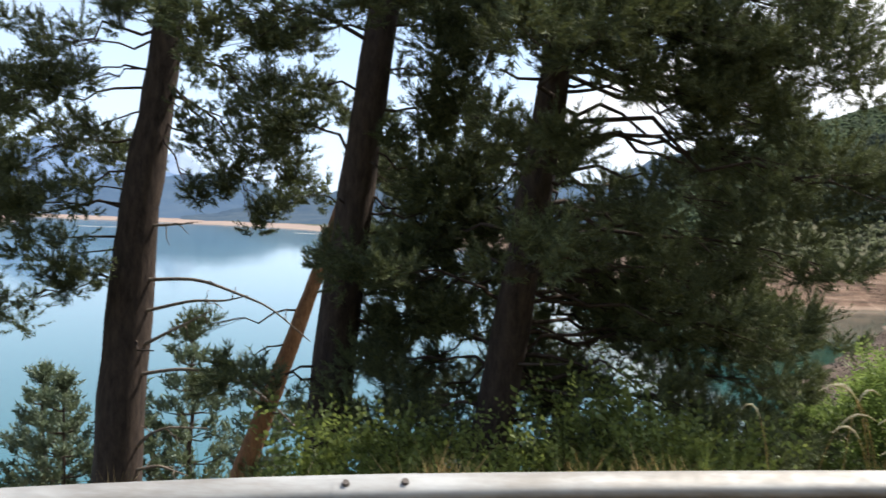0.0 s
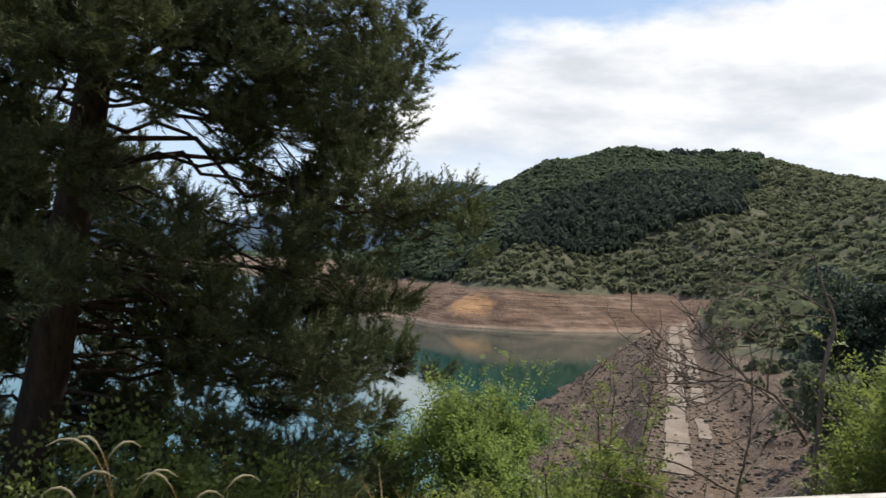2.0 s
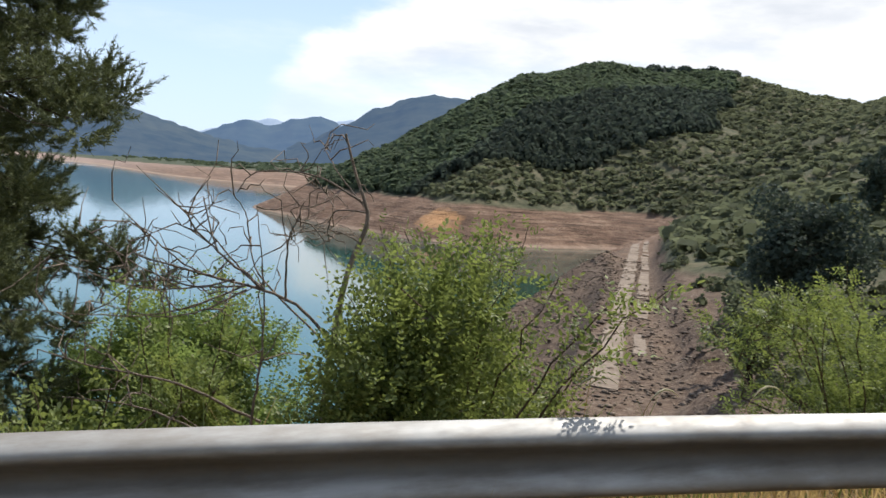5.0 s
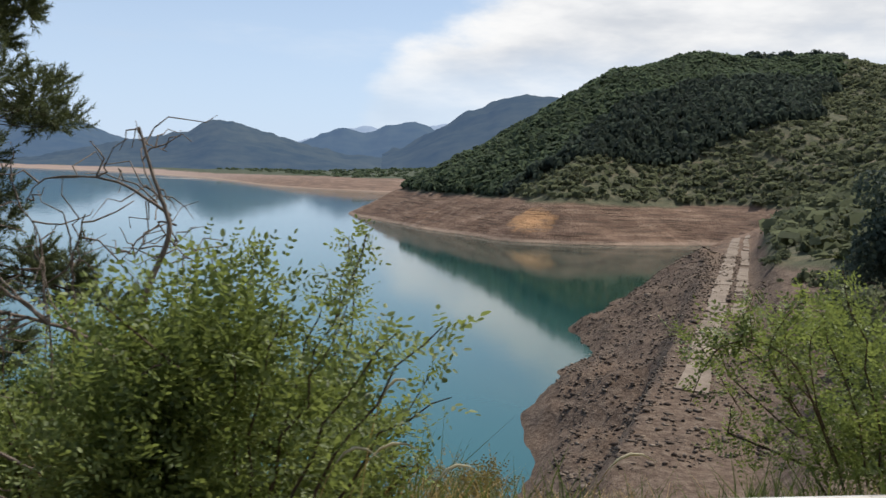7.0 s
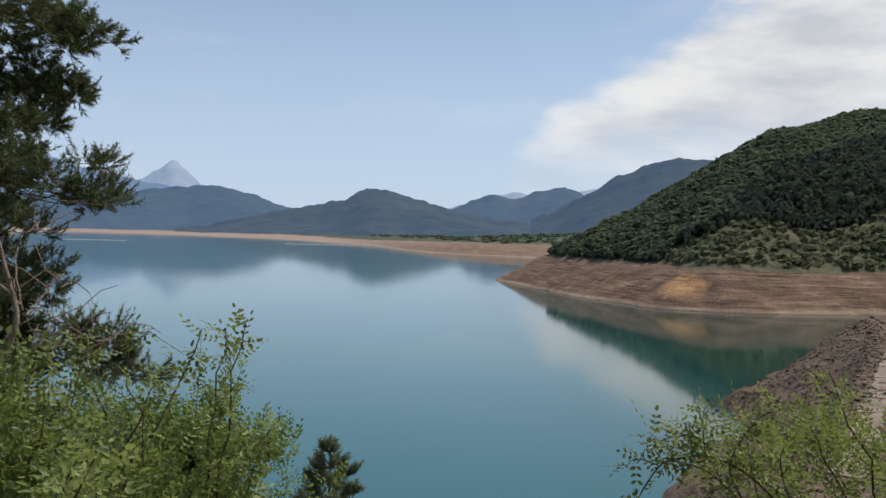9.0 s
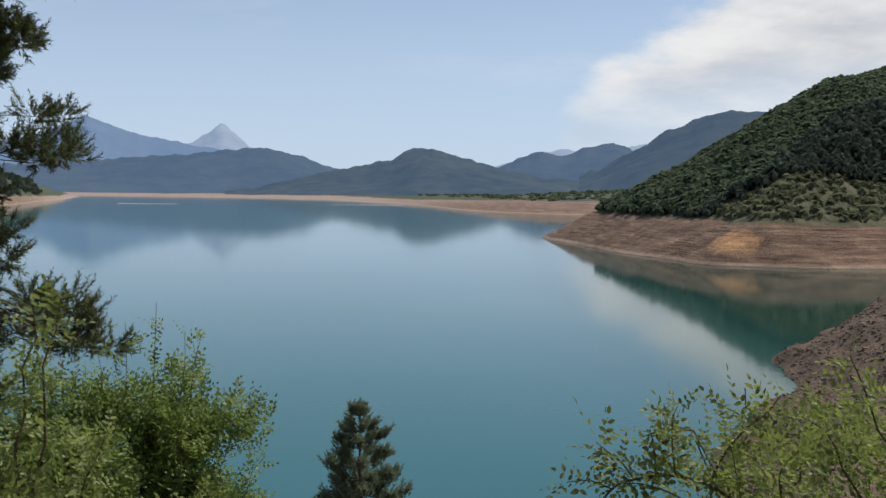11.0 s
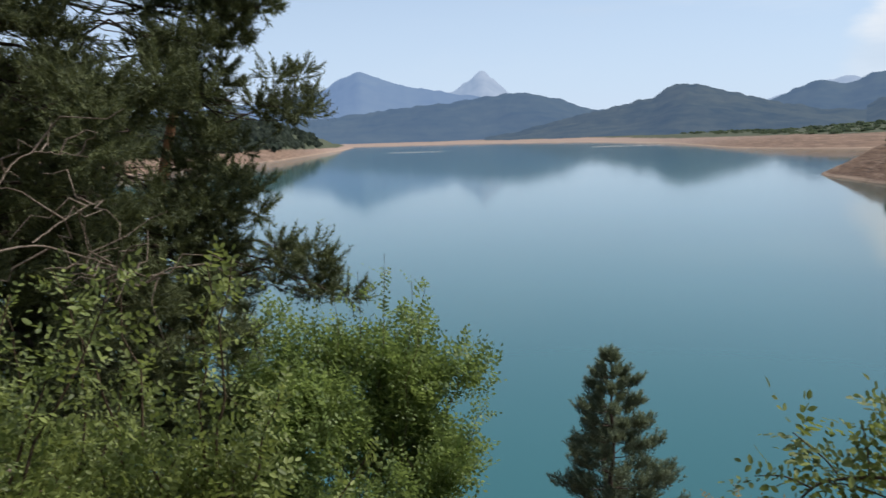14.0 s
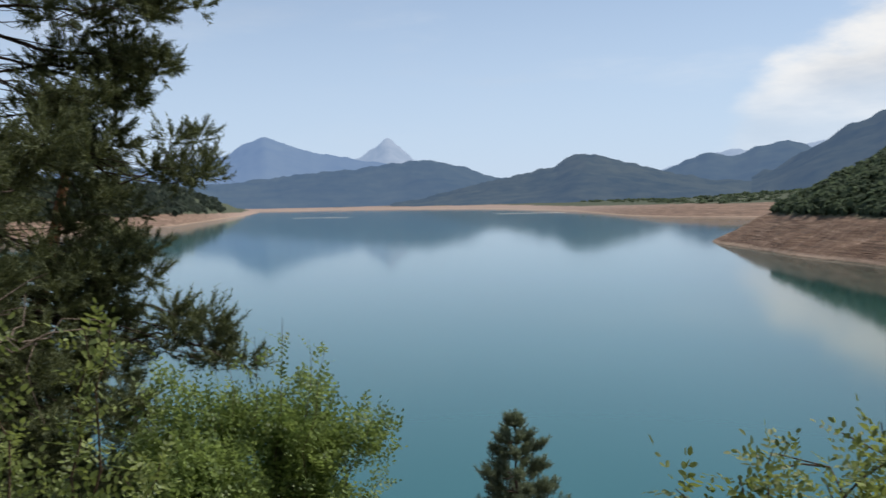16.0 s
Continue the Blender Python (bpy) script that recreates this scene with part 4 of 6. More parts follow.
def pine(name, label, seed, trunk_line, radius, pads, whorls, bark="bark", stubs=6, dens=1.25, brush=(12, 0.068, 0.0056)):
    """trunk_line: points from the base up; pads: (height on the trunk, x, y, z, half width, half height); whorls: (from, to, count, reach low, reach high, size)."""
    rng = np.random.default_rng(seed)
    base = np.array(trunk_line[0], float)
    root = empty(name, tuple(base))
    tagged(root, label, "pine tree", "pines beside the road")
    pts = np.array(trunk_line, float)
    dense = np.linspace(0, 1, 26)
    u = np.linspace(0, 1, len(pts))
    line = np.stack([np.interp(dense, u, pts[:, c]) for c in range(3)], -1)
    line[:, :2] += np.stack([np.sin(dense * 9 + seed), np.cos(dense * 7 + seed)], -1) * 0.03
    top = line[-1, 2]
    taper = radius * (1 - 0.78 * dense ** 1.15) * (1 + 0.35 * np.exp(-dense * 22))
    trunk = Shape()
    trunk.tube(line - base, taper, 14)
    tv = trunk.v[0]
    lump = np.array([noise.noise(Vector(p * 5.5)) for p in tv])
    trunk.v[0] = (tv + (tv - np.repeat(line - base, 14, 0)) * lump[:, None] * 0.16).astype(np.float32)
    trunk.object("trunk", MAT[bark], root, smooth=True)
    crown = Crown(rng, *brush, 0.13)

    def at_height(z):
        return np.array([np.interp(z, line[:, 2], line[:, c]) for c in range(3)])

    for z, x, y, zc, r, rz in pads:
        reach = math.hypot(x - at_height(z)[0], y - at_height(z)[1])
        grow_pad(rng, root, crown, at_height(z) - base, np.array((x, y, zc)) - base, r, rz, 0.012 + 0.006 * reach, dens, rng.uniform(0.0, 0.10) * reach)
    for z0, z1, count, reach0, reach1, size, *arc in whorls:
        for i in range(count):
            s = (i + rng.uniform(0, 1)) / count
            p = at_height(z0 + (z1 - z0) * s)
            a = radians(rng.uniform(*(arc or (0, 360))))
            reach = (reach0 + (reach1 - reach0) * s) * rng.uniform(0.8, 1.2)
            tip = p + np.array([math.sin(a) * reach, math.cos(a) * reach, reach * rng.uniform(-0.1, 0.3)]) * 0.72
            grow_pad(rng, root, crown, p - base, tip - base, 0.36 * reach, 0.17 * reach, 0.011 + 0.007 * reach, dens / size ** 2, rng.uniform(-0.05, 0.1) * reach, size)
    for _ in range(stubs):
        p = at_height(rng.uniform(line[0, 2] + 1.0, line[0, 2] + 0.55 * (top - line[0, 2])))
        a = rng.uniform(0, 6.28)
        ln = rng.uniform(0.25, 0.9)
        wood = Shape()
        wood.tube(bend(rng, p - base, p - base + np.array([math.sin(a) * ln, math.cos(a) * ln, rng.uniform(-0.15, 0.2)]), 4, 0, 0.05), np.linspace(0.024, 0.010, 4), 5)
        wood.object("stub", MAT["bark"], root, smooth=True)
    crown.object(root, MAT["needles"])
    return root


# masses of the road-side pine: the sunny side, the lake side, the shaded foot, then the depth of the crown
SUNNY = [(2.6, 4.95, 7.1, 2.05, 0.62, 0.42), (2.5, 4.2, 7.25, 2.20, 0.65, 0.42), (2.3, 3.5, 7.3, 2.0, 0.6, 0.42), (3.4, 4.15, 6.75, 3.12, 0.50, 0.36), (3.6, 3.5, 6.9, 3.5, 0.6, 0.38),
         (4.2, 3.6, 7.2, 4.3, 0.6, 0.38), (1.9, 4.5, 7.5, 1.45, 0.45, 0.28), (1.6, 3.3, 7.5, 1.25, 0.6, 0.4), (1.0, 4.1, 7.7, 0.65, 0.6, 0.4), (0.4, 3.2, 7.5, 0.1, 0.6, 0.45), (0.0, 4.0, 7.8, -0.35, 0.6, 0.4), (3.2, 3.7, 7.6, 2.95, 0.5, 0.32), (3.3, 3.3, 7.9, 3.2, 0.5, 0.3), (1.6, 3.0, 8.2, 1.35, 0.48, 0.38), (0.8, 2.6, 8.2, 0.4, 0.5, 0.4)]
LAKE = [(2.6, 4.85, 9.45, 2.33, 0.52, 0.32), (2.5, 4.3, 9.2, 2.15, 0.5, 0.36), (3.2, 4.5, 9.3, 3.0, 0.42, 0.26), (3.6, 4.55, 9.2, 3.62, 0.45, 0.3), (3.3, 4.0, 9.2, 3.25, 0.5, 0.3), (4.1, 4.35, 9.3, 3.95, 0.42, 0.24), (4.0, 4.95, 9.3, 3.82, 0.34, 0.16), (3.4, 4.68, 9.3, 3.2, 0.30, 0.16), (3.9, 3.75, 8.6, 3.75, 0.45, 0.28),
        (1.9, 3.95, 9.2, 1.5, 0.60, 0.42), (1.7, 3.55, 9.3, 1.2, 0.66, 0.5), (1.2, 4.9, 9.28, 0.74, 0.40, 0.22), (1.25, 5.35, 9.27, 0.52, 0.37, 0.19), (1.1, 4.2, 9.25, 0.58, 0.54, 0.40), (0.8, 3.7, 9.1, 0.25, 0.64, 0.48)]
FOOT = [(1.8, 2.7, 8.6, 1.6, 0.6, 0.4), (1.3, 3.0, 8.7, 0.95, 0.55, 0.4), (0.5, 3.5, 8.6, -0.3, 0.6, 0.45), (-0.4, 3.3, 8.5, -1.0, 0.6, 0.5), (-0.8, 4.2, 8.9, -1.1, 0.6, 0.5), (3.6, 2.8, 8.3, 3.75, 0.6, 0.35), (3.9, 2.7, 7.2, 3.75, 0.5, 0.3), (3.1, 3.2, 7.4, 2.72, 0.42, 0.26), (3.6, 3.4, 7.0, 3.35, 0.45, 0.28), (3.7, 3.5, 7.9, 3.85, 0.5, 0.28), (3.8, 4.1, 7.0, 3.75, 0.42, 0.25)]
SHADE = [(3.2, 4.4, 8.3, 2.82, 0.35, 0.18), (2.4, 1.4, 9.1, 1.7, 0.55, 0.42), (1.4, 1.9, 9.2, 0.5, 0.5, 0.4), (0.2, 2.4, 8.9, -0.5, 0.5, 0.4), (-0.6, 2.5, 9.6, -0.9, 0.5, 0.4), (2.7, 1.7, 6.9, 2.4, 0.6, 0.35), (2.2, 2.6, 6.9, 1.9, 0.5, 0.35), (0.9, 2.0, 10.2, 0.75, 0.42, 0.32), (0.3, 0.95, 9.8, -0.3, 0.48, 0.38), (1.5, 2.3, 8.9, 1.0, 0.5, 0.4), (1.2, 2.9, 9.0, 0.7, 0.5, 0.4), (-0.3, 1.6, 9.9, -0.5, 0.5, 0.4), (0.3, 2.4, 10.1, 0.0, 0.45, 0.35)]
DEEP = [(3.2, 2.5, 7.0, 3.1, 0.5, 0.32), (3.4, 2.9, 7.0, 3.5, 0.5, 0.32), (3.6, 2.3, 6.9, 3.75, 0.5, 0.3), (3.0, 3.1, 6.9, 3.0, 0.42, 0.28),
        (3.0, 4.2, 9.2, 2.65, 0.42, 0.28), (2.9, 3.9, 9.0, 2.5, 0.45, 0.3), (1.9, 4.45, 9.2, 1.3, 0.4, 0.3), (4.3, 2.9, 7.3, 4.2, 0.6, 0.36), (4.6, 4.2, 7.6, 4.4, 0.6, 0.36), (4.2, 2.2, 7.2, 4.0, 0.55, 0.35), (4.0, 4.6, 8.0, 3.9, 0.45, 0.3), (4.8, 1.5, 7.6, 4.4, 0.55, 0.36),
        (1.6, 4.15, 8.9, 1.1, 0.5, 0.36), (1.4, 4.3, 8.8, 0.75, 0.45, 0.3), (1.7, 0.45, 9.6, 1.2, 0.45, 0.36), (1.3, 0.2, 9.8, 0.7, 0.42, 0.36), (1.5, 1.2, 9.4, 0.7, 0.6, 0.42), (0.9, 1.9, 9.5, 0.1, 0.6, 0.42), (0.4, 2.6, 9.5, -0.5, 0.6, 0.42), (1.2, 2.9, 9.5, 0.5, 0.55, 0.4), (0.2, 3.4, 9.3, -0.9, 0.6, 0.42), (-0.3, 1.4, 9.5, -0.9, 0.6, 0.45),
        (-0.4, 2.2, 9.4, -1.3, 0.6, 0.42), (0.6, 4.5, 8.3, 0.2, 0.5, 0.4), (0.2, 4.4, 8.4, -0.5, 0.5, 0.4), (0.9, 4.1, 8.4, 0.6, 0.5, 0.35), (2.2, 2.4, 9.2, 1.6, 0.55, 0.38), (2.4, 3.0, 9.3, 1.95, 0.5, 0.34), (0.6, 0.7, 9.2, 0.0, 0.5, 0.4), (0.0, 0.9, 9.0, -1.0, 0.5, 0.4)]
pine("pine_tree", "tall dark pine with a leaning bark-plated trunk beside the road", 31,
     [(1.15, 8.35, -2.9), (1.6, 8.2, 0.4), (1.95, 7.8, 3.0), (2.2, 7.6, 6.0), (2.3, 7.6, 9.5)], 0.23, SUNNY + LAKE + FOOT + SHADE + DEEP,
     [(-1.6, 3.2, 17, 1.7, 2.0, 1.45), (3.4, 6.0, 12, 2.3, 2.4, 1.6, 165, 375), (6.0, 9.4, 8, 2.0, 0.8, 2.6, 165, 375)], dens=1.5, brush=(21, 0.056, 0.0038))
pine("pine_tree", "dark pine trunk with heavy drooping limbs", 32,
     [(-0.5, 9.45, -3.4), (-0.2, 9.4, 0.3), (0.15, 9.3, 3.2), (0.5, 9.2, 7.0), (0.55, 9.2, 10.5)], 0.29,
     [(3.4, 0.9, 9.1, 3.3, 0.6, 0.4), (2.5, 0.95, 9.1, 2.1, 0.55, 0.42), (2.8, 0.5, 8.9, 2.7, 0.5, 0.35), (2.0, 1.3, 9.4, 1.35, 0.45, 0.36), (0.8, 0.45, 9.1, 0.35, 0.34, 0.35), (0.2, 0.8, 9.2, -0.35, 0.40, 0.4),
      (-0.5, 0.6, 9.2, -1.0, 0.45, 0.4), (2.4, 0.2, 10.0, 2.2, 0.7, 0.5), (1.2, 1.2, 10.3, 2.6, 0.7, 0.5), (0.4, 1.0, 9.9, 0.7, 0.34, 0.3), (1.4, 0.45, 10.2, 1.05, 0.4, 0.3), (1.2, -0.4, 10.2, 1.2, 0.32, 0.3), (3.9, 1.15, 9.2, 3.9, 0.6, 0.35), (1.5, 0.6, 9.6, 1.2, 0.5, 0.4), (3.8, -0.9, 9.6, 3.9, 0.5, 0.3), (-0.9, 1.5, 9.4, -1.4, 0.5, 0.5)],
     [(-1.0, 3.0, 9, 1.3, 1.6, 1.45), (3.6, 6.5, 8, 2.0, 2.1, 1.7), (6.5, 10.2, 8, 2.0, 0.8, 2.6)], dens=1.6)
# masses on the far side of the bare-stemmed pine
WEST = [(3.9, -4.3, 11.0, 3.9, 0.7, 0.4), (2.6, -4.4, 11.0, 2.5, 0.75, 0.5), (2.0, -3.75, 10.7, 1.9, 0.45, 0.45), (1.2, -4.1, 10.9, 1.05, 0.65, 0.45), (0.8, -4.6, 10.9, 0.4, 0.65, 0.4), (3.6, -3.7, 10.8, 3.4, 0.4, 0.3), (1.8, -5.2, 11.2, 1.6, 0.7, 0.5), (4.2, -5.0, 11.2, 3.3, 0.6, 0.4), (3.0, -3.4, 11.9, 2.6, 0.6, 0.5), (3.4, -4.6, 10.9, 3.1, 0.5, 0.4), (1.8, -4.6, 10.8, 1.75, 0.5, 0.4), (1.3, -3.5, 10.8, 0.85, 0.4, 0.35), (4.4, -3.2, 10.9, 4.2, 0.5, 0.3), (3.6, -4.1, 10.9, 3.3, 0.5, 0.35), (3.1, -3.9, 10.9, 2.7, 0.5, 0.36), (2.3, -4.5, 10.9, 1.9, 0.5, 0.4),
        (3.0, -1.8, 10.8, 2.35, 0.5, 0.40), (2.8, -2.1, 10.8, 1.9, 0.36, 0.28), (3.9, -1.6, 10.8, 3.4, 0.5, 0.35), (4.1, -2.1, 10.8, 3.6, 0.4, 0.3), (4.6, -1.1, 10.9, 4.0, 0.5, 0.3)]
third = pine("pine_tree", "bare-stemmed pine with an arching upper limb", 33,
     [(-3.35, 11.2, -4.6), (-3.2, 11.2, -0.8), (-3.0, 11.2, 1.8), (-2.8, 11.2, 3.7), (-2.5, 11.1, 8.0), (-2.5, 11.1, 11)], 0.36,
     [(4.1, -1.35, 10.9, 3.05, 0.55, 0.42), (3.9, -0.95, 10.9, 3.3, 0.4, 0.3), (3.5, -1.5, 10.8, 2.6, 0.4, 0.3), (3.6, -1.3, 10.8, 1.75, 0.42, 0.26), (3.4, -1.05, 10.8, 2.3, 0.34, 0.28), (3.3, -2.2, 10.8, 2.9, 0.4, 0.36)] + WEST,
     [(5.0, 10.8, 10, 2.3, 0.8, 2.0)])
pine("pine_tree", "slender leaning pine with orange bark and bare lower limbs", 34,
     [(-3.4, 15.3, -6.6), (-2.34, 15.3, -3.1), (-1.68, 15.3, -0.97), (-0.93, 15.3, 1.25), (-0.2, 15.3, 3.6)], 0.25,
     [(0.0, -3.2, 14.9, -0.35, 0.42, 0.22), (-0.6, -2.9, 15.0, -1.4, 0.4, 0.25), (-1.2, -1.4, 15.2, -2.0, 0.4, 0.25), (-2.0, -2.0, 15.1, -2.9, 0.4, 0.25)],
     [(1.2, 4.8, 8, 1.5, 0.9, 1.5)], bark="bark_orange", stubs=10)
pine("pine_tree", "dark pine at the edge of the group", 35,
     [(-7.2, 11.5, -4.8), (-6.9, 11.5, 0), (-6.8, 11.4, 4), (-6.7, 11.4, 9)], 0.22,
     [(2.8, -5.9, 11.0, 2.9, 0.8, 0.5), (1.4, -6.0, 11.1, 1.0, 0.8, 0.5), (0.6, -5.6, 11.1, 0.1, 0.7, 0.4)], [(2.5, 8.8, 10, 2.2, 0.8, 2.0)])

# bleached dead lower limbs of the bare-stemmed pine
rng = np.random.default_rng(36)
foot = np.array([-3.35, 11.2, -4.6])
for line in ([(-2.95, 11.1, 0.80), (-2.19, 10.95, 0.86), (-1.66, 10.95, 0.68), (-1.21, 10.9, 0.52), (-0.67, 10.9, 0.08)],
             [(-2.98, 11.1, 0.36), (-2.26, 11.0, 0.56), (-1.81, 10.95, 0.57), (-1.51, 10.9, 0.66)],
             [(-3.0, 11.1, -0.12), (-2.4, 11.0, 0.21), (-1.96, 10.95, 0.45)],
             [(-3.1, 11.1, -0.50), (-2.38, 10.95, -0.34), (-1.78, 10.9, -0.37), (-1.25, 10.9, -0.66), (-0.67, 10.85, -1.2)],
             [(-3.1, 11.1, -1.60), (-2.77, 11.0, -1.24), (-2.51, 10.95, -1.13), (-1.98, 10.9, -1.12)],
             [(-3.1, 11.1, -1.80), (-2.64, 11.0, -1.66), (-2.23, 10.95, -1.78)],
             [(-2.95, 11.1, 1.52), (-2.28, 11.0, 1.58)]):
    pts = np.array(line) - foot
    f = np.linspace(0, 1, 14)
    u = np.linspace(0, 1, len(pts))
    curve = np.stack([np.interp(f, u, pts[:, c]) for c in range(3)], -1)
    curve[1:-1] = (curve[:-2] + 2 * curve[1:-1] + curve[2:]) / 4
    sh = Shape()
    sh.tube(curve, np.linspace(0.030, 0.008, 14), 6)
    for _ in range(4):
        i = rng.integers(4, 13)
        tip = curve[i] + rng.normal(0, 0.16, 3) + (0.12, 0, -0.02)
        sh.tube(bend(rng, curve[i], tip, 4, 0.02, 0.06), np.linspace(0.009, 0.003, 4), 4)
    sh.object("dead_limb", MAT["dead_wood"], third, smooth=True, label="bleached bare dead limb")


# ---------------------------------------------------------------- young pines on the bank
def young_pine(seed, place, tall, wide, label, needle="needles_far", whorls=13, fine=1.0):
    rng = np.random.default_rng(seed)
    x, y = place
    zb = ground_at(x, y)
    root = tagged(empty("young_pine", (x, y, zb)), label, "pine tree", "young pines on the bank")
    stem = Shape()
    stem.tube(bend(rng, (0, 0, -0.3), (0.05, 0.03, tall), 9, 0, 0.006), np.linspace(0.018 * tall, 0.012, 9), 8)
    stem.object("trunk", MAT["bark"], root, smooth=True)
    crown = Crown(rng, int(28 * fine), 0.12, 0.010 / fine, 0.30)
    for w in range(whorls):
        s = w / (whorls - 1)
        z = tall * (0.16 + 0.80 * s)
        reach = wide * (1 - s) ** 0.8 + 0.12
        for i in range(6):
            a = 2 * math.pi * (i + rng.uniform(-0.25, 0.25)) / 6 + w
            ln = reach * rng.uniform(0.5, 1.2)
            tip = np.array([math.sin(a) * ln, math.cos(a) * ln, z + ln * rng.uniform(0.15, 0.5)])
            root_p = np.array([0, 0, z])
            wood = Shape()
            wood.tube(bend(rng, root_p, tip, 4, -0.05 * ln, 0.03), np.linspace(0.022, 0.006, 4), 4)
            wood.object("limb", MAT["bark"], root, smooth=True)
            for _ in range(int((15 + 34 * ln) if fine == 1.0 else (6 + 14 * ln))):
                u = rng.uniform(0.15, 1.0) ** 0.6
                p = root_p + (tip - root_p) * u + rng.normal(0, 0.085 * (0.5 + ln * 0.3), 3)
                crown.tuft(p, (tip - root_p) / (ln + 0.1) + np.array([0, 0, 0.9]) + rng.normal(0, 0.25, 3), rng.uniform(0.8, 1.3))
    for i in range(9):
        crown.tuft(np.array([rng.normal(0, 0.03), rng.normal(0, 0.03), tall * (0.93 + 0.008 * i)]), np.array([rng.normal(0, 0.3), rng.normal(0, 0.3), 1.0]), 1.1)
    crown.object(root, MAT[needle])
    return root


gz_small = ground_at(5.8, 26.7)
young_pine(41, (5.8, 26.7), -4.62 - gz_small, 2.2, "young cone-shaped pine standing on the bank above the water", whorls=12)
for k, (x, y, top, wide) in enumerate([(-4.3, 19.0, -0.9, 1.5), (-6.4, 17.2, -1.75, 1.4), (-3.1, 21.0, -2.3, 1.5), (-5.3, 18.0, -2.0, 1.2), (-7.4, 18.5, -1.9, 1.4)]):
    young_pine(42 + k, (x, y), top - ground_at(x, y), wide, "young pale green pine among taller trunks", whorls=11, fine=0.5)


# ---------------------------------------------------------------- broadleaf shrubs
def leaflet_template(rng, pairs, length, leaf, fine=False):
    """A pinnate leaf along +z: folded leaflets in pairs with one at the tip."""
    V, Q = [], []
    for i in range(pairs * 2 + 1):
        s = (i // 2 + 0.6) / (pairs + 0.6) * length
        side = 0 if i == pairs * 2 else (1 if i % 2 else -1)
        d = np.array([side * 0.9, 0.15 * rng.normal(), 0.45 if side else 1.0])
        d /= np.linalg.norm(d)
        w = np.cross(d, (0, 1, 0.2 * rng.normal()))
        w /= np.linalg.norm(w)
        up = np.cross(w, d)
        ln = leaf * rng.uniform(0.8, 1.2)
        b = np.array([0, 0, s])
        n = len(V)
        if fine:
            V += [b, b + d * ln, b + d * ln * 0.30 + w * ln * 0.26 + up * ln * 0.09, b + d * ln * 0.72 + w * ln * 0.22 + up * ln * 0.05,
                  b + d * ln * 0.72 - w * ln * 0.22 + up * ln * 0.05, b + d * ln * 0.30 - w * ln * 0.26 + up * ln * 0.09]
            Q += [[n, n + 2, n + 3, n + 1], [n, n + 1, n + 4, n + 5]]
        else:
            V += [b, b + d * ln * 0.5 + w * ln * 0.32 + up * ln * 0.08, b + d * ln, b + d * ln * 0.5 - w * ln * 0.32 + up * ln * 0.08]
            Q.append([n, n + 1, n + 2, n + 3])
    return np.array(V), np.array(Q)


def leaf_frames(way, rng):
    """Frames along the leaf stalks whose blades face the light."""
    z = way / (np.linalg.norm(way, axis=1, keepdims=True) + 1e-9)
    up = np.array([0.35, 0.2, 1.0]) + rng.normal(0, 0.70, z.shape)
    x = np.cross(up, z)
    x /= np.linalg.norm(x, axis=1, keepdims=True) + 1e-9
    return np.stack([x, np.cross(z, x), z], -1)


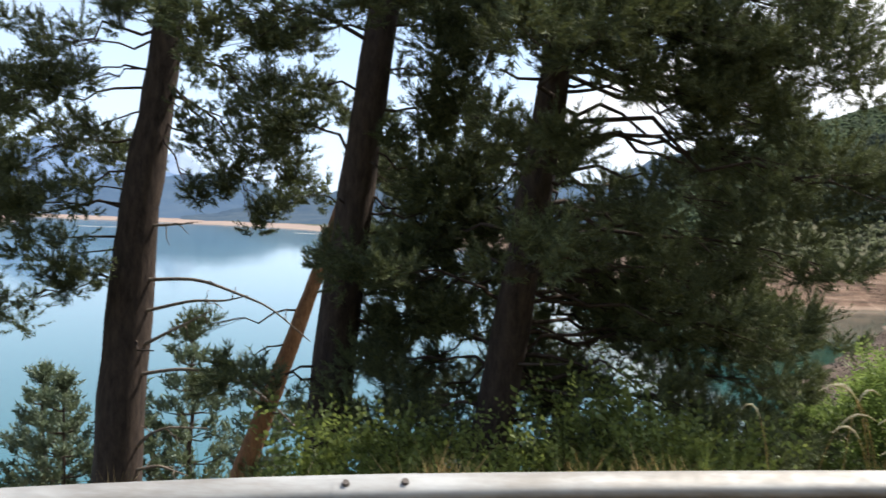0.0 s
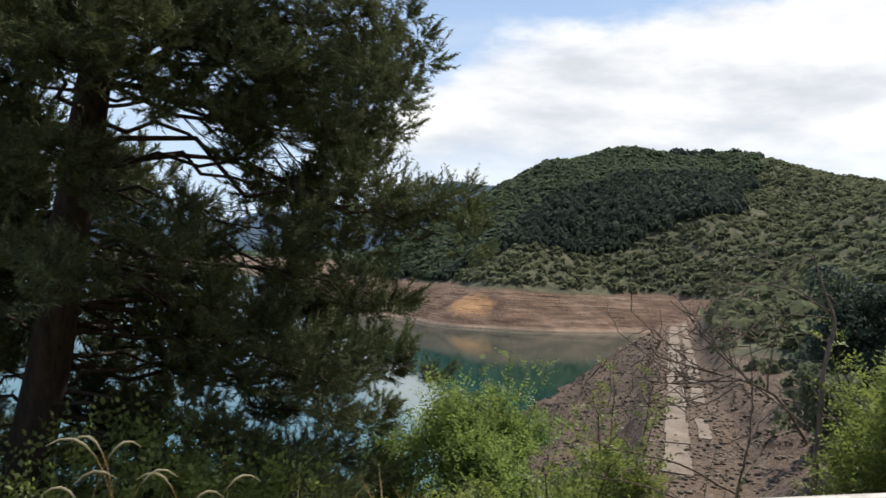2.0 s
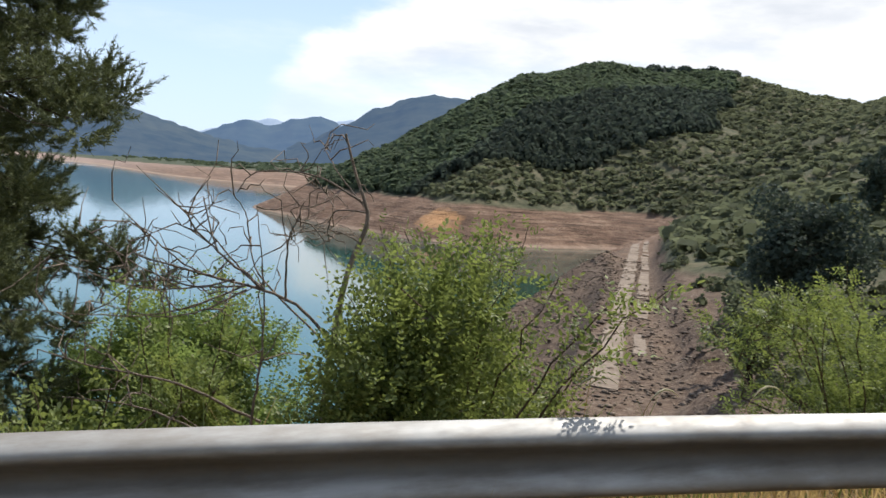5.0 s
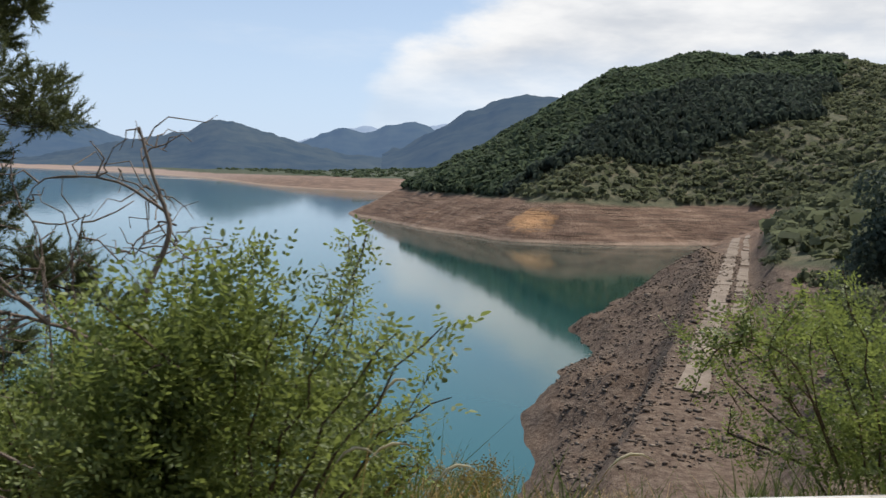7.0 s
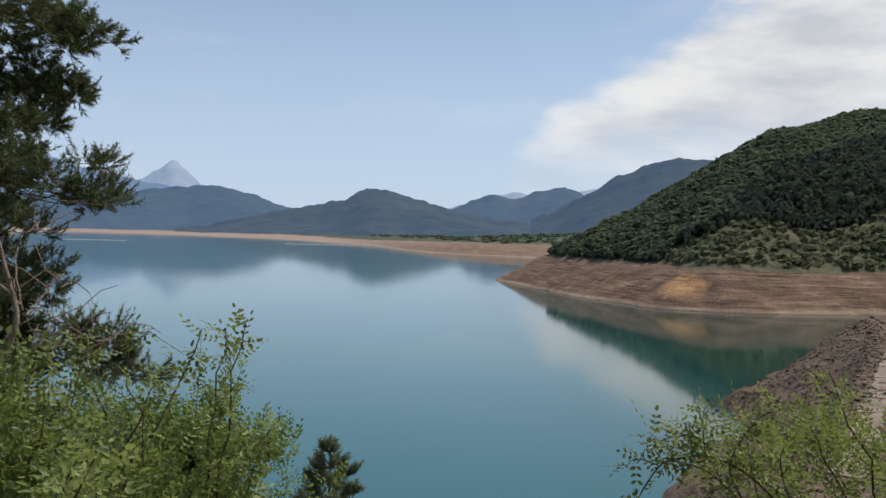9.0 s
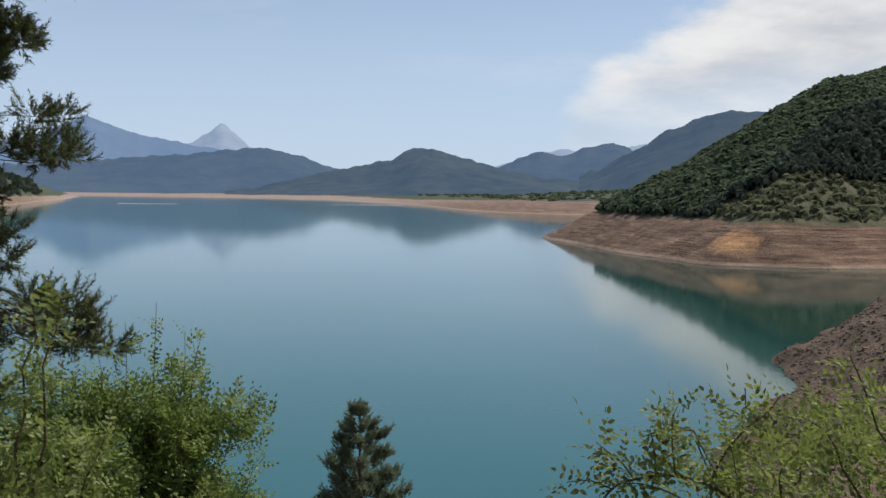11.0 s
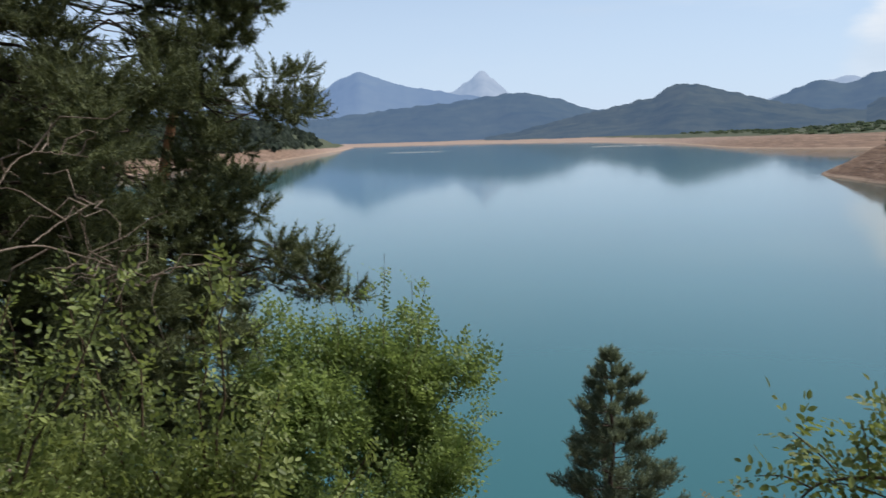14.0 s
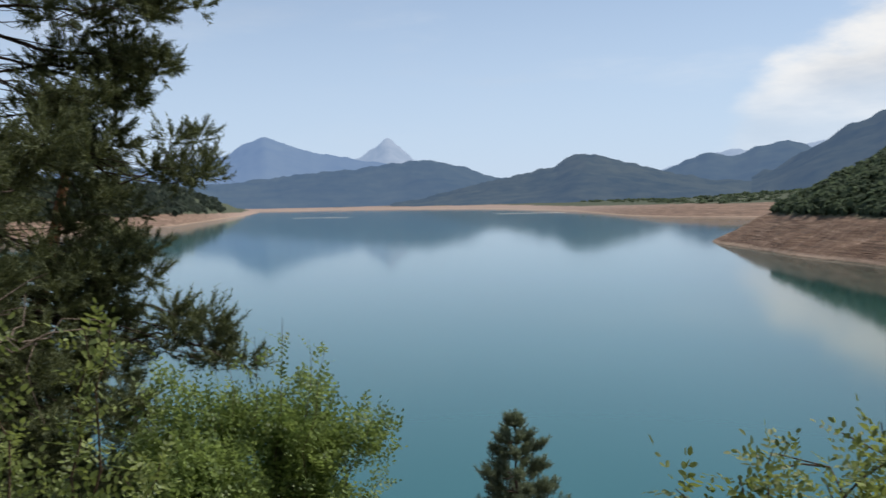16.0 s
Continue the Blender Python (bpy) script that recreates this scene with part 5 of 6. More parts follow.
def shrub(name, label, seed, place, radii, sprays, leaf, pairs, material, stems=14, lumps=0.3, arches=(), hollow=0.35, fine=False, many=34, canes=()):
    """A shrub of many leaf sprays over an uneven crown; arches: (tip, leaves) for long shoots that stand out."""
    rng = np.random.default_rng(seed)
    x, y, zc = place
    zb = ground_at(x, y)
    root = tagged(empty(name, (x, y, zb)), label, "bush", "shrubs between road and lake")
    rx, ry, rz = radii
    dz = zc - zb
    temps = [leaflet_template(rng, pairs, leaf * (pairs + 0.8), leaf, fine) for _ in range(6)]
    hub = rng.normal(size=(many, 3))
    hub /= np.linalg.norm(hub, axis=1, keepdims=True)
    hub *= rng.uniform(hollow, 0.88, (many, 1))
    weight = rng.uniform(0.4, 1.6, many)
    own = rng.choice(many, sprays, p=weight / weight.sum())
    o = rng.normal(size=(sprays, 3))
    o /= np.linalg.norm(o, axis=1, keepdims=True)
    o *= rng.uniform(0.15, 1.0, (sprays, 1)) ** 0.7 * (lumps * np.sqrt(weight[own]))[:, None]
    d = hub[own] + o
    lobe = 1 + 0.20 * np.sin(hub[own] @ np.array([3.1, 1.7, 2.3]) + seed) + 0.12 * np.sin(hub[own] @ np.array([-4.2, 5.1, 3.6]) + 2 * seed)
    at = d * lobe[:, None] * (rx, ry, rz) + (0, 0, dz)
    d = hub[own] * 0.5 + o * 1.6
    way = d * (1, 1, 0.6) + rng.normal(0, 0.5, d.shape) + (0, 0, 0.6)
    ends = at[rng.integers(0, sprays, stems)]
    ends = (ends - (0, 0, dz)) * rng.uniform(1.0, 1.3, (stems, 1)) + (0, 0, dz)
    extra_at, extra_way = [], []
    for i, e in enumerate(ends):
        foot = np.array([rng.normal(0, rx * 0.12), rng.normal(0, ry * 0.12), -0.15])
        if i < stems:
            stem = Shape()
            line = bend(rng, foot, e, 7, 0.12 * rz, 0.05)
            stem.tube(line, np.linspace(0.012, 0.003, 7), 5)
            for m in (3, 4, 5):
                side = line[m] + rng.normal(0, 0.22, 3) * (rx, ry, rz) + (0, 0, 0.06)
                stem.tube(bend(rng, line[m], side, 4, 0.02, 0.08), np.linspace(0.005, 0.002, 4), 4)
            stem.object("stem", MAT["twig"], root, smooth=True)
            for _ in range(26):
                f = rng.uniform(0.55, 1) * 6
                m = min(int(f), 5)
                o = rng.normal(0, 1, 3)
                extra_at.append(line[m] + (line[m + 1] - line[m]) * (f - m) + o * 0.012)
                extra_way.append(o * (1, 1, 0.5) + (0, 0, 0.35) + (line[m + 1] - line[m]) * 3)
    for tip, count, sag in arches:
        t = np.array(tip) - (x, y, zb)
        foot = np.array([t[0] * 0.35, t[1] * 0.35, max(0.0, t[2] * 0.3)])
        line = bend(rng, foot, t, 9, sag, 0.012)
        stem = Shape()
        stem.tube(line, np.linspace(0.007, 0.002, 9), 5)
        stem.object("stem", MAT["twig"], root, smooth=True)
        for _ in range(count):
            f = rng.uniform(0.25, 1) * 8
            i = min(int(f), 7)
            p = line[i] + (line[i + 1] - line[i]) * (f - i)
            o = rng.normal(0, 1, 3)
            extra_at.append(p + o * 0.012)
            extra_way.append(o * (1, 1, 0.5) + (0, 0, 0.35) + (line[i + 1] - line[i]) * 2)
    for points, thick, count in canes:
        pts = np.array(points, float) - (x, y, zb)
        f = np.linspace(0, 1, len(pts) * 4)
        u = np.linspace(0, 1, len(pts))
        line = np.stack([np.interp(f, u, pts[:, c]) for c in range(3)], -1)
        for _ in range(3):
            line[1:-1] = (line[:-2] + 2 * line[1:-1] + line[2:]) / 4
        stem = Shape()
        stem.tube(line, np.linspace(thick, thick * 0.4, len(line)), 6)
        stem.object("stem", MAT["twig"], root, smooth=True)
        for _ in range(count):
            i = int(rng.uniform(0.1, 1) * (len(line) - 1))
            o = rng.normal(0, 1, 3)
            extra_at.append(line[i] + o * 0.008)
            extra_way.append(o * (1, 1, 0.7) + (0, 0, 0.1))
    if extra_at:
        at, way = np.concatenate([at, extra_at]), np.concatenate([way, extra_way])
    fr = leaf_frames(way, rng)
    size = rng.uniform(0.7, 1.25, len(at))
    pick = rng.integers(0, 6, len(at))
    V, Q, n = [], [], 0
    for k, (tv, tq) in enumerate(temps):
        m = pick == k
        v = at[m][:, None] + np.einsum("nij,kj->nki", fr[m], tv) * size[m][:, None, None]
        Q.append((np.arange(m.sum())[:, None, None] * len(tv) + tq[None] + n).reshape(-1, 4))
        V.append(v.reshape(-1, 3))
        n += len(V[-1])
    mesh_object("foliage", np.concatenate(V), np.concatenate(Q), MAT[material], root)
    return root


shrub("briar_bush", "green wild rose bush pushing up behind the guardrail", 51, (6.88, 3.42, 0.62), (0.70, 0.50, 0.78), 7600, 0.026, 3, "rose_leaf", 14, 0.40,
      [((7.0, 3.9, 1.52), 30, 0.05), ((6.75, 3.95, 1.40), 26, 0.1), ((7.3, 3.8, 1.42), 30, 0.1), ((7.5, 2.62, 1.45), 60, 0.10), ((7.40, 2.78, 1.40), 50, 0.12), ((7.44, 3.82, 1.60), 40, 0.05), ((7.3, 3.15, 1.42), 44, 0.1),
       ((7.62, 3.0, 1.15), 44, 0.12), ((6.55, 4.0, 1.20), 24, 0.1), ((7.1, 3.3, 1.38), 34, 0.1)], fine=True)
shrub("briar_bush", "loose wild rose bush with long leafy shoots", 59, (7.30, 4.30, 0.48), (0.44, 0.36, 0.52), 1800, 0.026, 3, "rose_leaf", 14, 0.42,
      [((7.42, 4.3, 1.55), 44, 0.05), ((7.50, 4.32, 1.57), 44, 0.06), ((6.95, 4.4, 1.50), 36, 0.05), ((6.78, 4.3, 1.53), 34, 0.05), ((7.6, 4.4, 1.1), 40, 0.1), ((7.88, 4.5, 0.88), 34, 0.0)], fine=True)
shrub("briar_bush", "green wild rose bush with long arching shoots behind the guardrail", 52, (10.75, 4.6, 0.50), (1.15, 0.75, 0.62), 5200, 0.025, 3, "rose_leaf", 16, 0.36,
      [((10.0, 4.3, 1.42), 40, 0.2), ((10.6, 4.4, 1.4), 30, 0.1), ((9.6, 4.5, 0.95), 40, 0.25), ((9.9, 4.4, 1.2), 40, 0.2)], fine=True,
      canes=[([(10.20, 4.50, 0.30), (9.85, 4.30, 0.78), (9.70, 4.20, 0.93), (9.61, 4.20, 1.00), (9.52, 4.20, 1.05), (9.43, 4.20, 1.07), (9.29, 4.20, 1.05), (9.24, 4.20, 1.02), (9.16, 4.20, 0.89), (9.12, 4.20, 0.76)], 0.0065, 42),
             ([(9.90, 4.40, 0.60), (9.55, 4.20, 0.92), (9.46, 4.20, 1.00), (9.35, 4.20, 1.04), (9.28, 4.20, 1.04)], 0.004, 22),
             ([(9.44, 4.20, 1.07), (9.43, 4.21, 1.15), (9.43, 4.22, 1.24), (9.44, 4.20, 1.28)], 0.003, 27),
             ([(9.38, 4.20, 1.06), (9.37, 4.18, 1.16), (9.35, 4.16, 1.22)], 0.003, 18),
             ([(9.31, 4.20, 1.06), (9.28, 4.20, 1.10), (9.24, 4.21, 1.13), (9.20, 4.22, 1.16)], 0.003, 20),
             ([(9.25, 4.20, 1.02), (9.18, 4.20, 1.05), (9.11, 4.20, 1.04)], 0.003, 15),
             ([(9.80, 4.30, 0.64), (9.54, 4.25, 0.98), (9.58, 4.20, 1.13), (9.65, 4.20, 1.22), (9.71, 4.20, 1.26), (9.75, 4.20, 1.32)], 0.0045, 36),
             ([(9.75, 4.30, 0.74), (9.64, 4.20, 0.99), (9.62, 4.20, 1.10), (9.60, 4.20, 1.18)], 0.003, 30),
             ([(10.00, 4.40, 0.60), (9.77, 4.20, 0.96), (9.73, 4.15, 1.10), (9.77, 4.10, 1.18)], 0.004, 36)])
shrub("leafy_shrub", "tall bright yellow-green shrub rooted on the bank", 53, (6.0, 8.6, -0.85), (1.32, 1.0, 1.36), 14500, 0.040, 3, "lime_leaf", 30, 0.21,
      [((6.3, 8.5, 0.98), 44, 0.0), ((6.7, 8.4, 0.74), 40, 0.0), ((5.8, 8.5, 0.6), 26, 0.05), ((7.1, 8.4, 0.2), 30, 0.1), ((5.3, 8.3, 0.45), 26, 0.1), ((7.25, 8.2, -0.2), 30, 0.1), ((6.0, 8.6, 0.8), 30, 0.0), ((6.5, 8.6, 0.72), 30, 0.0)], many=110, hollow=0.5)
shrub("briar_bush", "slender upright wild rose with straggling yellow-green shoots", 63, (5.85, 5.2, 0.14), (0.32, 0.40, 0.60), 1000, 0.027, 3, "rose_leaf", 14, 0.30,
      [((5.7, 5.1, 1.2), 30, 0.05), ((6.1, 5.2, 1.1), 30, 0.05), ((6.25, 5.35, 0.9), 26, 0.1), ((5.5, 5.0, 1.0), 26, 0.1)], many=40)
shrub("leafy_shrub", "low pale green shrub spreading over the bank", 60, (7.4, 8.3, -1.75), (0.6, 0.5, 0.48), 2000, 0.038, 3, "lime_leaf", 14, 0.30, [((7.7, 8.2, -1.25), 24, 0.0), ((7.2, 8.3, -1.2), 24, 0.0)])
shrub("leafy_shrub", "straggling green shrub mixed with dead twigs behind the guardrail", 54, (5.25, 4.85, -0.05), (0.8, 0.55, 0.50), 2200, 0.036, 3, "rose_leaf", 14, 0.38,
      [((5.5, 4.5, 0.72), 16, 0.1), ((5.0, 4.7, 0.55), 14, 0.1)])
shrub("leafy_shrub", "low green shrub along the verge", 55, (13.0, 4.6, 0.45), (1.2, 0.8, 0.75), 3800, 0.044, 3, "rose_leaf", 12, 0.36)
shrub("leafy_shrub", "dark undergrowth shrub beneath the pines", 56, (2.6, 7.0, -0.75), (1.9, 1.0, 1.1), 4200, 0.056, 2, "rose_leaf", 14, 0.36)
shrub("leafy_shrub", "dark undergrowth shrub beneath the pines", 57, (0.4, 7.2, -0.9), (1.5, 0.9, 0.9), 3000, 0.056, 2, "rose_leaf", 12, 0.36)
shrub("dry_shrub", "yellowed half-dry shrub on the bank", 58, (9.35, 9.4, -2.08), (0.62, 0.6, 0.72), 2200, 0.034, 2, "dry_leaf", 12, 0.36)


def round_tree(seed, place, radii, top, label, material="oak_leaf", leaves=2600, leaf=0.16):
    """A low dense tree farther up the shore."""
    rng = np.random.default_rng(seed)
    x, y = place
    zb = ground_at(x, y)
    root = tagged(empty("oak_tree", (x, y, zb)), label, "tree", "trees on the shore slope")
    tall = top - zb
    st = Shape()
    st.tube(bend(rng, (0, 0, -0.4), (0.2, 0.1, tall * 0.75), 7, 0, 0.03), np.linspace(0.05 * tall, 0.02, 7), 8)
    for _ in range(9):
        a = rng.uniform(0, 6.28)
        z = tall * rng.uniform(0.2, 0.6)
        st.tube(bend(rng, (0, 0, z), (math.sin(a) * radii * 0.7, math.cos(a) * radii * 0.7, z + tall * rng.uniform(0.1, 0.3)), 5, 0.2, 0.05), np.linspace(0.09, 0.02, 5), 5)
    st.object("trunk", MAT["bark"], root, smooth=True)
    centres = rng.normal(size=(26, 3)) * (0.42 * radii, 0.42 * radii, 0.24 * tall) + (0, 0, tall * 0.48)
    c = centres[rng.integers(0, 26, leaves)]
    d = rng.normal(size=(leaves, 3))
    d /= np.linalg.norm(d, axis=1, keepdims=True)
    p = c + d * rng.uniform(0.55, 1.0, (leaves, 1)) * (0.36 * radii, 0.36 * radii, 0.17 * tall)
    p[:, 2] = np.clip(p[:, 2], 0.1, tall)
    fr = frames_from(d + rng.normal(0, 0.6, d.shape), rng)
    corner = np.array([[-1, -0.6, 0], [0.8, -0.9, 0], [1.1, 0.7, 0], [-0.6, 1.0, 0]]) * leaf
    v = (p[:, None] + np.einsum("nij,kj->nki", fr, corner) * rng.uniform(0.5, 1.3, (leaves, 1, 1))).reshape(-1, 3)
    mesh_object("crown", v, np.arange(len(v)).reshape(-1, 4), MAT[material], root)
    return root


round_tree(61, (52.5, 52.0), 4.4, 2.8, "dense dark green tree on the shore slope", "conifer", 9000, 0.14)
round_tree(62, (52.0, 39.5), 2.6, 2.0, "dark green tree on the shore slope", material="conifer", leaves=4500, leaf=0.13)
round_tree(63, (57.0, 37.5), 3.4, 2.4, "dark green tree on the shore slope", material="conifer", leaves=5000, leaf=0.13)
round_tree(64, (84.5, 76.5), 2.6, 8.6, "lone spreading pine beside a dirt track on the hill", material="conifer", leaves=2600, leaf=0.18)
round_tree(65, (37.0, 38.5), 1.9, -2.2, "olive green tree on the shore slope", "scrub_leaf", 1800, 0.13)
round_tree(66, (33.0, 33.0), 1.5, -2.6, "olive green tree on the shore slope", "scrub_leaf", 1500, 0.12)


# ---------------------------------------------------------------- dead tree behind the rail
rng = np.random.default_rng(71)
zb = ground_at(6.4, 4.25)
dead = tagged(empty("dead_tree", (6.4, 4.25, zb)), "leafless grey dead tree with crooked bare branches", "dead tree")


def dead_limb(name, points, r0, r1, twigs, parent=dead):
    pts = np.array(points, float) - (6.4, 4.25, zb)
    u = np.linspace(0, 1, len(pts))
    f = np.linspace(0, 1, len(pts) * 5)
    line = np.stack([np.interp(f, u, pts[:, c]) for c in range(3)], -1)
    for _ in range(6):
        line[1:-1] = (line[:-2] + line[1:-1] * 2 + line[2:]) / 4
    line[1:-1] += rng.normal(0, 0.0025, (len(line) - 2, 3))
    sh = Shape()
    slim = 1.0 if name == "trunk" else 0.72
    sh.tube(line, np.linspace(r0, r1, len(line)) * slim, 6)
    for _ in range(twigs + 3):
        i = rng.integers(len(line) // 3, len(line))
        a = line[i]
        dd = rng.normal(0, 1, 3) * (1, 0.7, 0.8) + (0, 0, 0.3)
        b = a + dd / np.linalg.norm(dd) * rng.uniform(0.12, 0.42)
        sh.tube(bend(rng, a, b, 5, rng.uniform(-0.05, 0.08), 0.09), np.linspace(0.0045, 0.0016, 5), 4)
    return sh.object(name, MAT["dead_wood"], parent, smooth=True)


dead_limb("trunk", [(6.46, 4.0, zb - 0.2), (6.46, 3.97, 0.5), (6.48, 3.97, 0.90), (6.56, 4.05, 1.32), (6.68, 4.08, 1.58), (6.62, 4.11, 1.70), (6.53, 4.15, 2.0)], 0.024, 0.006, 4)
dead_limb("limb", [(6.66, 4.11, 1.64), (6.42, 4.28, 1.79), (6.10, 4.38, 1.79), (6.03, 4.40, 1.66)], 0.010, 0.003, 3)
dead_limb("limb", [(6.60, 4.2, 0.80), (6.38, 4.2, 1.09), (6.16, 4.2, 1.18), (5.83, 4.25, 1.25), (5.52, 4.3, 1.32), (5.50, 4.3, 1.42)], 0.015, 0.004, 9)
dead_limb("limb", [(6.16, 4.2, 1.18), (5.98, 4.22, 1.32), (5.81, 4.25, 1.47), (5.77, 4.3, 1.56)], 0.011, 0.004, 6)
for tip, rise in (((5.15, 4.35, 1.28), 0.10), ((5.28, 4.3, 1.46), 0.12), ((5.42, 4.4, 1.58), 0.05), ((5.62, 4.3, 1.66), -0.04), ((5.12, 4.35, 1.02), 0.10), ((5.35, 4.1, 1.12), 0.12)):
    a = np.array([rng.uniform(5.85, 6.2), 4.2, rng.uniform(1.12, 1.24)])
    mid = (a * 0.45 + np.array(tip) * 0.55) + (0, 0, -rise)
    dead_limb("limb", [a, (a + mid) / 2 + (0, 0, -0.03), mid, tip], 0.008, 0.003, 5)
dead_limb("limb", [(6.28, 4.2, 1.12), (6.26, 4.15, 1.42), (6.33, 4.1, 1.64)], 0.010, 0.004, 5)
dead_limb("limb", [(6.12, 4.3, zb), (6.15, 4.25, 0.55), (6.18, 4.2, 0.85), (6.17, 4.2, 1.20), (6.11, 4.2, 1.60)], 0.014, 0.003, 6)
dead_limb("limb", [(6.66, 4.13, 1.62), (6.56, 4.28, 1.76), (6.50, 4.42, 1.88), (6.50, 4.54, 1.94), (6.53, 4.64, 1.93), (6.58, 4.76, 1.91)], 0.006, 0.0025, 2)
dead_limb("limb", [(6.68, 4.12, 1.60), (6.56, 4.45, 1.60), (6.58, 4.70, 1.51), (6.62, 4.92, 1.41), (6.66, 5.05, 1.36)], 0.007, 0.0025, 9)
dead_limb("limb", [(6.56, 4.45, 1.60), (6.55, 4.62, 1.66), (6.52, 4.80, 1.71), (6.50, 4.92, 1.72)], 0.005, 0.002, 4)
dead_limb("limb", [(6.58, 4.70, 1.51), (6.44, 4.85, 1.44), (6.40, 4.95, 1.36)], 0.004, 0.002, 3)
dead_limb("limb", [(6.45, 4.05, 0.95), (6.12, 4.35, 1.25), (6.10, 4.4, 1.46), (6.07, 4.4, 1.58), (5.98, 4.4, 1.67)], 0.008, 0.003, 2)
dead_limb("limb", [(6.2, 4.3, 0.45), (5.75, 4.35, 0.67), (5.38, 4.4, 0.72), (5.10, 4.4, 0.82)], 0.012, 0.004, 7)
dead_limb("limb", [(6.1, 4.3, 0.3), (5.6, 4.5, 0.5), (5.2, 4.6, 0.52)], 0.010, 0.004, 5)


# ---------------------------------------------------------------- grasses on the verge
def grass(name, label, seed, count, xr, out_r, tall, material, lean=0.35, width=0.0035, gaps=0.6):
    rng = np.random.default_rng(seed)
    x = rng.uniform(*xr, count)
    o = rng.uniform(*out_r, count)
    patchy = value_noise(x, o * 3, 0.8, 3, seed)
    m = patchy > rng.uniform(-0.7, gaps, count)
    m &= ~((np.abs(x - 6.3) < 1.0 + 0.3 * patchy) & (o > -0.15) & (gaps > 0) & (rng.uniform(0, 1, count) < 0.9))
    x, o, patchy = x[m], o[m], patchy[m]
    y = rail_y(x) + o
    z = height(x, y) + 0.01
    n = len(x)
    h = tall * rng.uniform(0.35, 1.2, n) * np.clip(0.75 + 0.55 * value_noise(x, y, 0.45, 2, seed + 3), 0.25, 1.6)
    a = rng.uniform(0, 6.28, n)
    d = np.stack([np.cos(a), np.sin(a)], -1) * (h * lean * rng.uniform(0.3, 1.3, n))[:, None]
    b = rng.uniform(0, 6.28, n)
    w = np.stack([np.cos(b), np.sin(b), 0 * b], -1) * width * rng.uniform(0.7, 1.4, n)[:, None]
    p0 = np.stack([x, y, z], -1)
    p1 = p0 + np.concatenate([d * 0.35, (h * 0.6)[:, None]], 1)
    p2 = p0 + np.concatenate([d, h[:, None]], 1)
    v = np.stack([p0 - w, p0 + w, p1 + w * 0.8, p1 - w * 0.8, p2], 1).reshape(-1, 3)
    k = np.arange(n)[:, None] * 5
    return tagged(mesh_object(name, v, [k + [0, 1, 2, 3], k + [3, 2, 4]], MAT[material]), label, "grass", kind="stuff")


grass("dry_grass", "tall golden dry grass on the verge under the rail", 81, 46000, (-3, 14.5), (-0.9, 2.2), 0.38, "straw", 0.6)
grass("dry_grass_fine", "matted straw litter on the verge", 82, 32000, (-1, 12.5), (-1.1, 1.8), 0.18, "straw", 1.6, 0.0036, -0.4)
grass("green_grass", "sparse green grass among the straw", 83, 16000, (-3, 14.5), (0.6, 2.6), 0.46, "green_grass", 0.5, 0.004)


def seed_grass(seed, x0, stalks, label):
    """Stalks whose pale seed heads nod in arcs."""
    rng = np.random.default_rng(seed)
    y0 = float(rail_y(x0)) + 0.16
    zb = ground_at(x0, y0)
    root = tagged(empty("seed_grass", (x0, y0, zb)), label, "grass tuft", "seed grasses by the guardrail")
    for _ in range(stalks):
        a = rng.choice([-1, 1], p=[0.35, 0.65])
        h, r = rng.uniform(0.72, 1.16), rng.uniform(0.12, 0.34)
        foot = np.array([rng.normal(0, 0.22), rng.normal(0, 0.05), 0])
        s = np.linspace(0, 1, 14)
        line = foot + np.stack([a * r * s ** 2.2, 0.08 * s * rng.normal() + 0 * s, h * (1 - (1 - s) ** 1.9) - 0.10 * s ** 5], -1)
        stem_s, head_s = Shape(), Shape()
        stem_s.tube(line[:10], np.full(10, 0.0016), 4)
        head_s.tube(line[9:], np.array([0.0015, 0.0044, 0.0050, 0.0035, 0.001]), 6)
        stalk = stem_s.object("stalk", MAT["straw"], root)
        head_s.object("seed_head", MAT["seed"], stalk)
    return root


for k, (x0, n) in enumerate([(2.45, 7), (2.75, 6), (7.6, 4), (7.0, 3)]):
    seed_grass(90 + k, x0, n, "nodding pale seed-headed grass growing through the guardrail")


